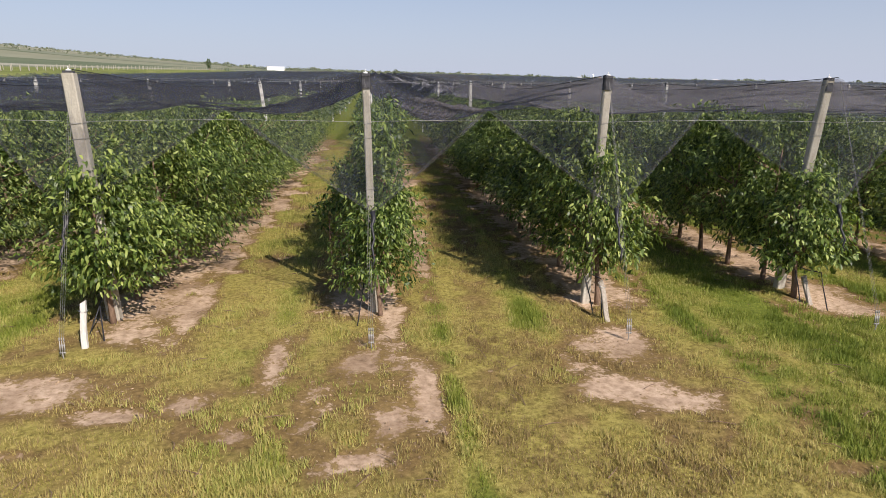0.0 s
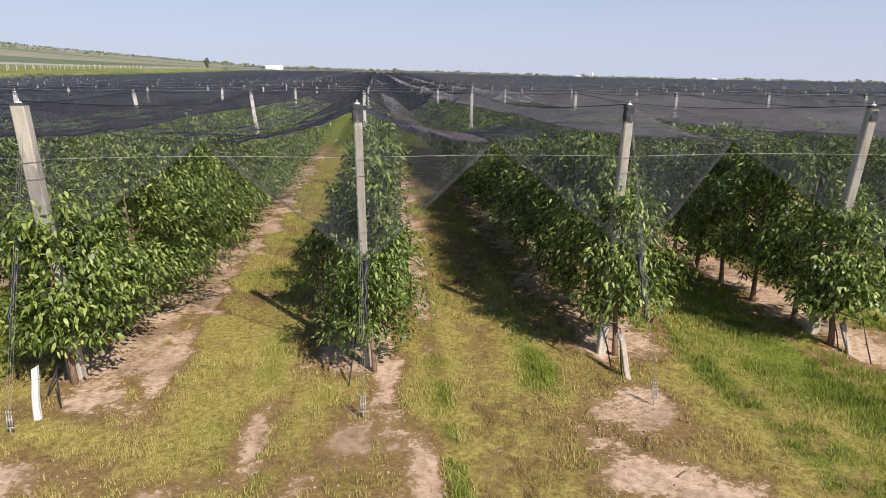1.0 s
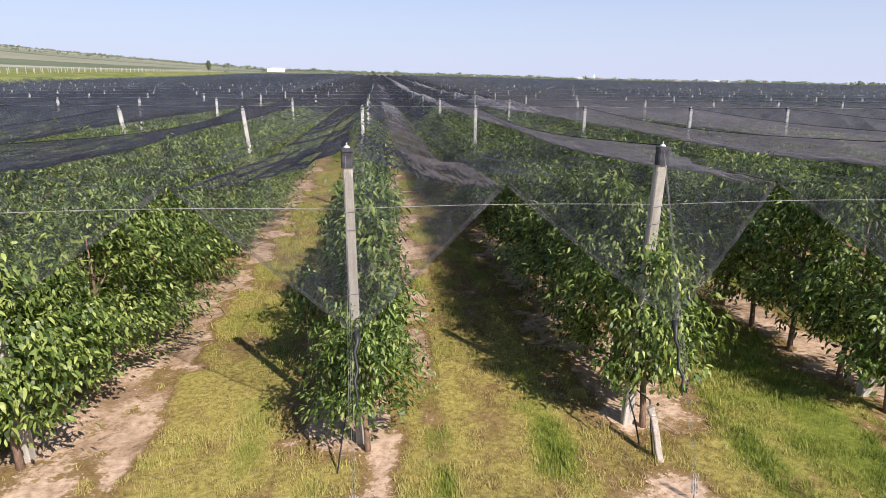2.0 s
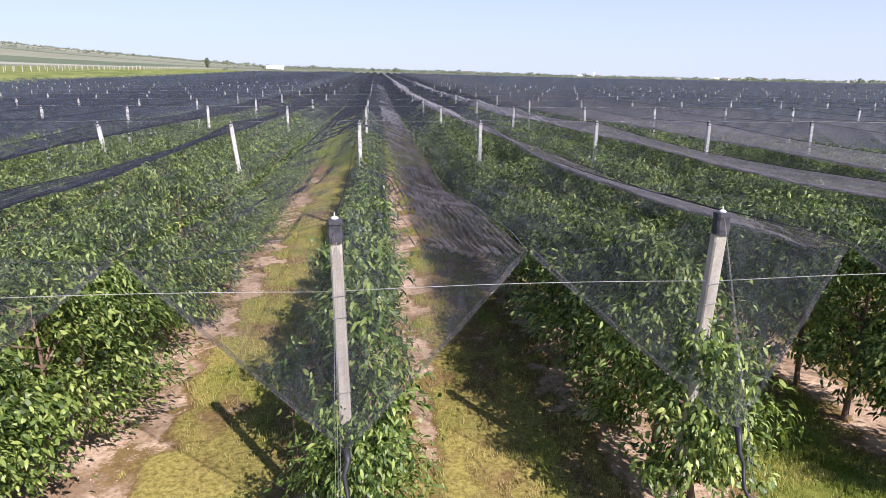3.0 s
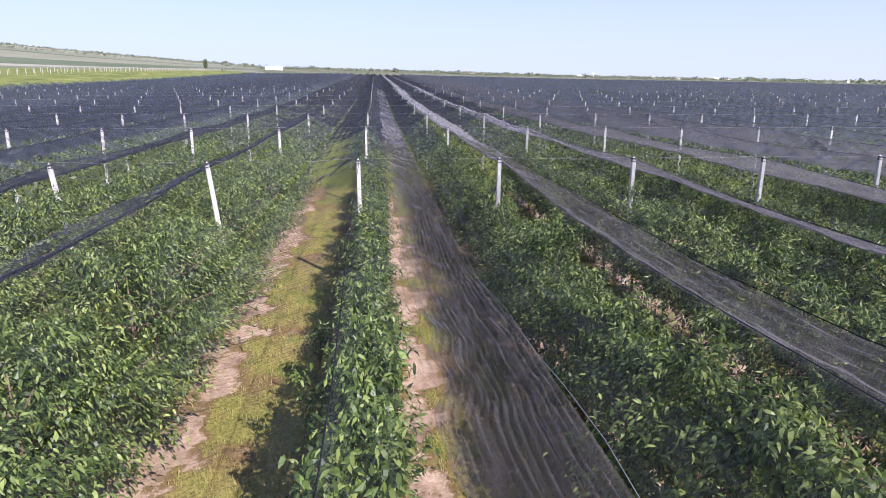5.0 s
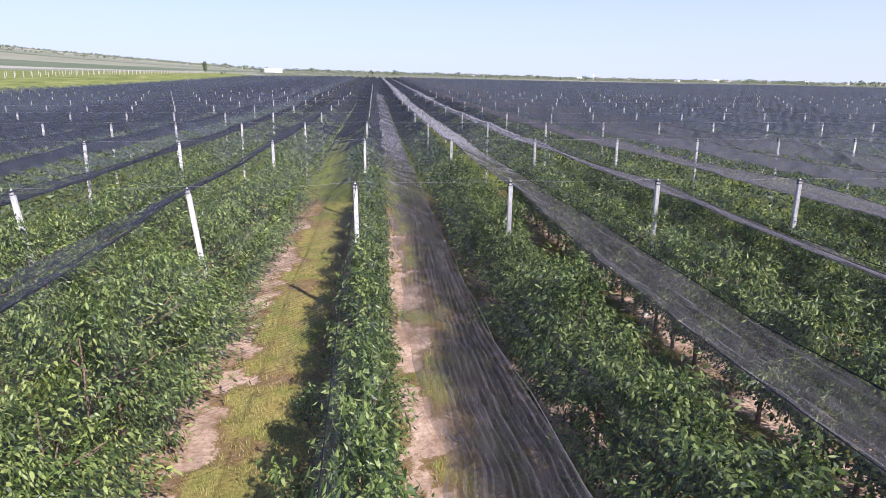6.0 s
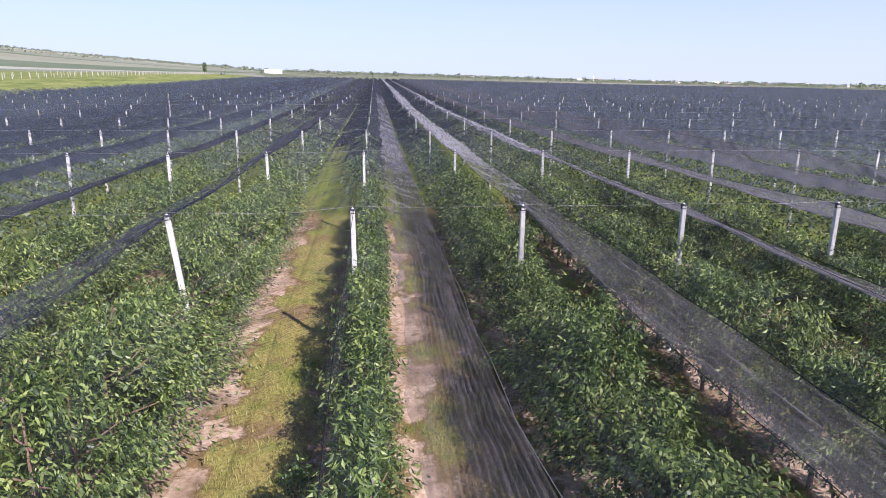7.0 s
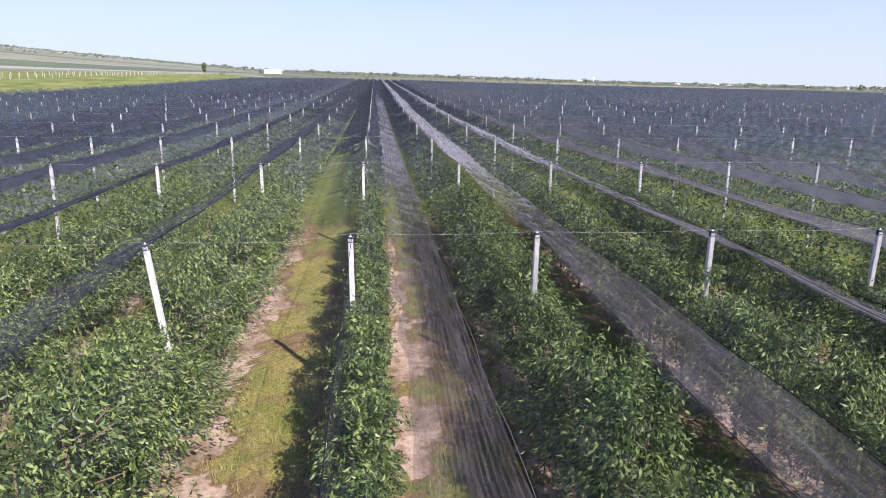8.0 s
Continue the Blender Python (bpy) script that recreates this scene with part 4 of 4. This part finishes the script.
ANCHOR = anchor_mesh()
TURNBUCKLE = mesh_of("turnbuckle", *join(tube([(0, 0.0, 0.10), (0, 0.02, 0.34)], [0.008, 0.008], 6), tube([(0, 0.006, 0.17), (0, 0.014, 0.27)], [0.014, 0.014], 6), tube([(0, 0.02, 0.33), (0, 0.025, 0.38)], [0.015, 0.012], 6)), (CABLE,), True)


def put_guys():
    r = random.Random(3)
    for i in range(-6, 12):
        x, y0 = i * SPACING, row_start(i)
        foot = (x + r.uniform(-0.03, 0.06), y0 - 1.52, 0.02)
        if i == 0:
            foot = (0.15, 8.47, 0.02)
        g = thing("guy_wire", foot, "taut steel guy wires from a post top to a ground anchor", "wire", "row end guys")
        anchor = part("anchor", ANCHOR, g, "rusty steel ground anchor")
        anchor.scale = (0.72, 0.72, 0.85)
        for dx in (-0.04, 0.0, 0.04):
            part("turnbuckle", TURNBUCKLE, anchor, "", (dx, 0, 0))
        for k in range(3):
            dx = (k - 1) * 0.028
            top = Vector((x + TOP_SHIFT.get(i, 0.0) + dx * 0.5, y0 - 0.07, RIDGE - 0.03 - 0.05 * k)) - Vector(foot)
            part("strand", mesh_of("strand", *tube([(dx, 0.02, 0.31), top], [0.0017, 0.0017], 5), (GUY,)), g)
        # gathered end of the net, bound along the guy
        tip, low = net_tip(i) + Vector((0, 0, 0.03)) - Vector(foot), Vector((net_tip(i).x, y0 - 0.66 - r.uniform(0.3, 0.45), r.uniform(0.9, 1.2))) - Vector(foot)
        pts = [tip.lerp(low, k / 8) + Vector((0.02 * math.sin(k * 2.1 + i), 0.015 * math.cos(k * 1.7), 0)) for k in range(9)]
        part("net_end", mesh_of("net_end", *tube(pts, [0.04, 0.03, 0.022, 0.02, 0.017, 0.02, 0.015, 0.013, 0.006], 7), (BLACK,), True), g, "bunched black net end")


put_guys()


def stub(x, y, height, lean, mat, label):
    t = thing("stub_post", (x, y, 0), label, "stub post", "stub posts")
    v, f = prism(0.042, 0.036, -0.2, height, 0.01, 0.9, lean, 5)
    v = [(a + 0.008 * math.sin(c * 9 + x), b + 0.006 * math.cos(c * 7), c + (0.03 * a / 0.05 if c > height - 0.01 else 0)) for a, b, c in v]
    part("stake", mesh_of("stake", v, f, (mat,)), t)
    # a loop of wire round the head
    ring = [(0.068 * math.cos(k) + lean[0] * 0.85, 0.06 * math.sin(k) + lean[1] * 0.85, height * 0.85 + 0.01 * math.sin(2 * k)) for k in [q * math.pi / 6 for q in range(13)]]
    part("wire_loop", mesh_of("wire_loop", *tube(ring, [0.004] * 13, 4, False), (STEEL,)), t, "thin wire loop")


stub(-3.89, 8.78, 0.70, (0.03, 0.08), PAINT, "short whitewashed stub post beside a guy wire")
stub(3.96, 9.2, 0.62, (-0.06, 0.45), WOOD, "short weathered wooden stub post leaning towards its row")
stub(7.80, 9.72, 0.42, (0.03, 0.42), WOOD, "short split wooden stub post leaning in the grass")
stub(11.9, 9.8, 0.5, (-0.05, 0.15), WOOD, "short weathered wooden stub post at a row end")


def rod(x, y, lean, height):
    t = thing("thin_stake", (x, y, 0), "thin dark metal stake at a row end", "stake", "thin stakes")
    part("shaft", mesh_of("shaft", *tube([(0, 0, -0.1), (lean[0] * 0.5, lean[1] * 0.5, height * 0.5), (lean[0], lean[1], height)], [0.012, 0.011, 0.010], 6), (BLACK,)), t)


rod(-3.72, 9.05, (-0.05, 0.12), 0.55)
rod(3.86, 9.72, (-0.16, 0.14), 0.62)
rod(7.72, 9.95, (-0.12, 0.14), 0.6)


def cross_wires():
    """The wire between the end posts, and a cable over each of the first post lines."""
    for i in range(-6, 11):
        xa, xb = i * SPACING, (i + 1) * SPACING
        ya, yb = row_start(i) + 0.02, row_start(i + 1) + 0.02
        pts = []
        for k in range(9):
            f = k / 8
            pts.append((xa + (xb - xa) * f, ya + (yb - ya) * f, 3.14 + 0.03 * math.sin(f * math.pi)))
        w = new("cross_wire", mesh_of("cross_wire", *tube(pts, [0.0027] * 9, 5), (PALE_WIRE,)))
        tagged(w, "pale steel wire strung between two end posts", "wire", "end cross wires")
    for k, y in enumerate(post_lines()[:7]):
        xs = [i * SPACING + d for i in range(-9, 13) for d in (0.0, 1.33, 2.67)]
        pts = [(x, y + (-0.5 if x < -1 else 0.0), RIDGE + 0.05 + gz(x, y) - 0.05 * math.sin((x / SPACING % 1.0) * math.pi)) for x in xs]
        w = new("cross_cable", mesh_of("cross_cable", *tube(pts, [0.0022] * len(pts), 4), (CABLE,)))
        tagged(w, "thin steel cable running across the post tops", "cable", "cross cables")


cross_wires()


def drip_lines():
    """Black irrigation hose that hangs along each row, tied to the trunks."""
    for i in range(-3, 6):
        y0 = row_start(i)
        ys = list(np.arange(y0 - 0.2, 60, 0.4))
        pts = [(i * SPACING + 0.05 * math.sin(y * 0.9 + i), y, 0.52 + 0.05 * math.sin(y * 2 * math.pi / 1.2) + 0.03 * math.sin(y * 1.3)) for y in ys]
        pts = [(pts[0][0] - 0.1, y0 - 0.62, 0.03), (pts[0][0] - 0.05, y0 - 0.4, 0.3)] + pts
        h = new("drip_hose", mesh_of("drip_hose", *tube(pts, [0.011] * len(pts), 5), (BLACK,), True))
        tagged(h, "black irrigation hose hung along the tree trunks", "hose", "drip hoses")


drip_lines()

# ---- the distance ----
def out_there(bearing, distance):
    """A place so many degrees to the right of the rows' direction, and its ground."""
    x, y = distance * math.sin(radians(bearing)), distance * math.cos(radians(bearing))
    return Vector((x, y, gz(x, y)))


def box(hx, hy, z0, z1):
    v = [(sx * hx, sy * hy, z) for z in (z0, z1) for sx, sy in ((-1, -1), (1, -1), (1, 1), (-1, 1))]
    return v, [(3, 2, 1, 0), (4, 5, 6, 7), (0, 1, 5, 4), (1, 2, 6, 5), (2, 3, 7, 6), (3, 0, 4, 7)]


def gable(hx, hy, z0, z1, eave=0.3):
    v = [(-hx - eave, -hy - eave, z0), (hx + eave, -hy - eave, z0), (hx + eave, hy + eave, z0), (-hx - eave, hy + eave, z0), (-hx - eave, 0, z1), (hx + eave, 0, z1)]
    return v, [(0, 1, 5, 4), (2, 3, 4, 5), (0, 4, 3), (1, 2, 5), (3, 2, 1, 0)]


def house(bearing, distance, hx, hy, wall, roof, label, roof_mat, category="house", group="village houses", windows=0, turn=0.0):
    p = out_there(bearing, distance)
    h = thing("house" if category == "house" else "farm_hall", p, label, category, group)
    h.rotation_euler.z = radians(turn - bearing)
    part("wall", mesh_of("wall", *box(hx, hy, -1.5, wall), (WALL_WHITE,)), h)
    part("roof", mesh_of("roof", *gable(hx, hy, wall, roof), (roof_mat,)), h)
    for k in range(windows):
        x = -hx + (k + 0.5) * 2 * hx / windows
        part("window", mesh_of("window", *box(0.6, 0.06, 1.2, 2.4), (BLACK,)), h, "", (x, -hy - 0.03, 0))


house(-8.3, 900, 11, 6, 3.4, 5.0, "long white farm hall with a pale roof", WALL_WHITE, "hall", "", 0)
vr = random.Random(17)
for k in range(30):
    b = vr.choice((vr.uniform(6, 11), vr.uniform(12, 40), vr.uniform(12, 40)))
    house(b, vr.uniform(1700, 2200), vr.uniform(4, 7), vr.uniform(4, 6), vr.uniform(2.5, 4), vr.uniform(5, 7), "small distant village house with pale walls and red tile roof", vr.choice((ROOF_RED, ROOF_RED, WALL_WHITE)), "house", "village houses", 3, vr.uniform(-60, 60))


def church():
    p = out_there(18.6, 1750)
    t = thing("church_tower", p, "slim white church tower with a pointed roof", "tower")
    part("shaft", mesh_of("shaft", *box(1.2, 1.2, -1, 9), (WALL_WHITE,)), t)
    part("spire", mesh_of("spire", [(-1.4, -1.4, 9), (1.4, -1.4, 9), (1.4, 1.4, 9), (-1.4, 1.4, 9), (0, 0, 14)], [(0, 1, 4), (1, 2, 4), (2, 3, 4), (3, 0, 4), (3, 2, 1, 0)], (STEEL,)), t, "grey metal spire")


church()


def wood_belt(name, seed, bearings, distances, count, height, label):
    """Far trees and scrub as one uneven belt of leaf clumps, with air haze in their leaf colour."""
    r = np.random.default_rng(seed)
    vs, fs, n = [], [], 0
    for _ in range(count):
        b, dist = r.uniform(*bearings), r.uniform(*distances)
        p = out_there(b, dist)
        h = height * r.uniform(0.4, 1.2) * (0.5 + float(value_noise(b * 3.0, dist * 0.01, 1.0, seed)))
        w = h * r.uniform(0.5, 1.1)
        m = 26
        u = unit(r.normal(0, 1, (m, 3))) * (r.uniform(0.3, 1, (m, 1)) ** 0.5)
        c = np.array(p) + u * np.array([w, w, h * 0.5]) + np.array([0, 0, h * 0.5])
        d = unit(r.normal(0, 1, (m, 3)))
        L = h * r.uniform(0.3, 0.6, m)
        v, t = card_leaves(c - d * L[:, None] * 0.5, d, unit(r.normal(0, 1, (m, 3))), L, L * 0.8)
        vs.append(v)
        fs.append(t + n)
        n += len(v)
    ob = new(name, fast_mesh(name, np.concatenate(vs), np.concatenate(fs), (HAZED_LEAF,)))
    tagged(ob, label, "trees", kind="stuff")


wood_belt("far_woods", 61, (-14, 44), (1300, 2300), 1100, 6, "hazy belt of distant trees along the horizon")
wood_belt("hill_scrub", 62, (-36, -12), (1350, 1800), 620, 3.2, "scrub and trees scattered over a far hillside, paled with haze colour")
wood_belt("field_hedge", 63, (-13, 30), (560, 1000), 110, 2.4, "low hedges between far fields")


def poplar():
    p = out_there(-13.55, 660)
    t = thing("poplar_tree", p, "tall dark columnar poplar standing alone by a field", "tree")
    r = np.random.default_rng(8)
    m = 300
    z = r.uniform(1.0, 9.4, m)
    w = 1.9 * np.sin(np.clip((z - 0.3) / 9.6, 0, 1) * math.pi) ** 0.6
    a = r.uniform(0, 2 * math.pi, m)
    q = r.uniform(0.4, 1, m)
    c = np.stack([np.cos(a) * w * q, np.sin(a) * w * q, z], 1)
    d = unit(np.stack([np.cos(a) * 0.4, np.sin(a) * 0.4, np.full(m, 1.0)], 1) + r.normal(0, 0.3, (m, 3)))
    part("trunk", mesh_of("trunk", *tube([(0, 0, -0.5), (0.05, 0, 4), (0, 0.1, 8.6)], [0.35, 0.25, 0.06], 8), (BARK,)), t)
    part("crown", fast_mesh("crown", *card_leaves(c, d, unit(r.normal(0, 1, (m, 3))), np.full(m, 1.1), np.full(m, 0.7)), (FAR_LEAF,)), t)


poplar()


def bare_trellis():
    """A young plantation beyond the meadow: long lines of pale posts with no net."""
    v, f = [], []
    r = random.Random(12)
    for row in range(2):
        for k in range(64):
            x = -128 - row * 14 - 0.10 * k
            y = 205 + 6.5 * k + row * 3
            z = gz(x, y)
            pv, pf = box(0.11, 0.11, 0, 2.0 + r.uniform(-0.2, 0.2))
            n = len(v)
            v += [(a + x, b + y, c + z) for a, b, c in pv]
            f += [tuple(q + n for q in g) for g in pf]
    ob = new("trellis_posts", mesh_of("trellis_posts", v, f, (CONCRETE,)))
    tagged(ob, "long lines of pale bare trellis posts beyond a meadow", "posts", kind="stuff")


bare_trellis()
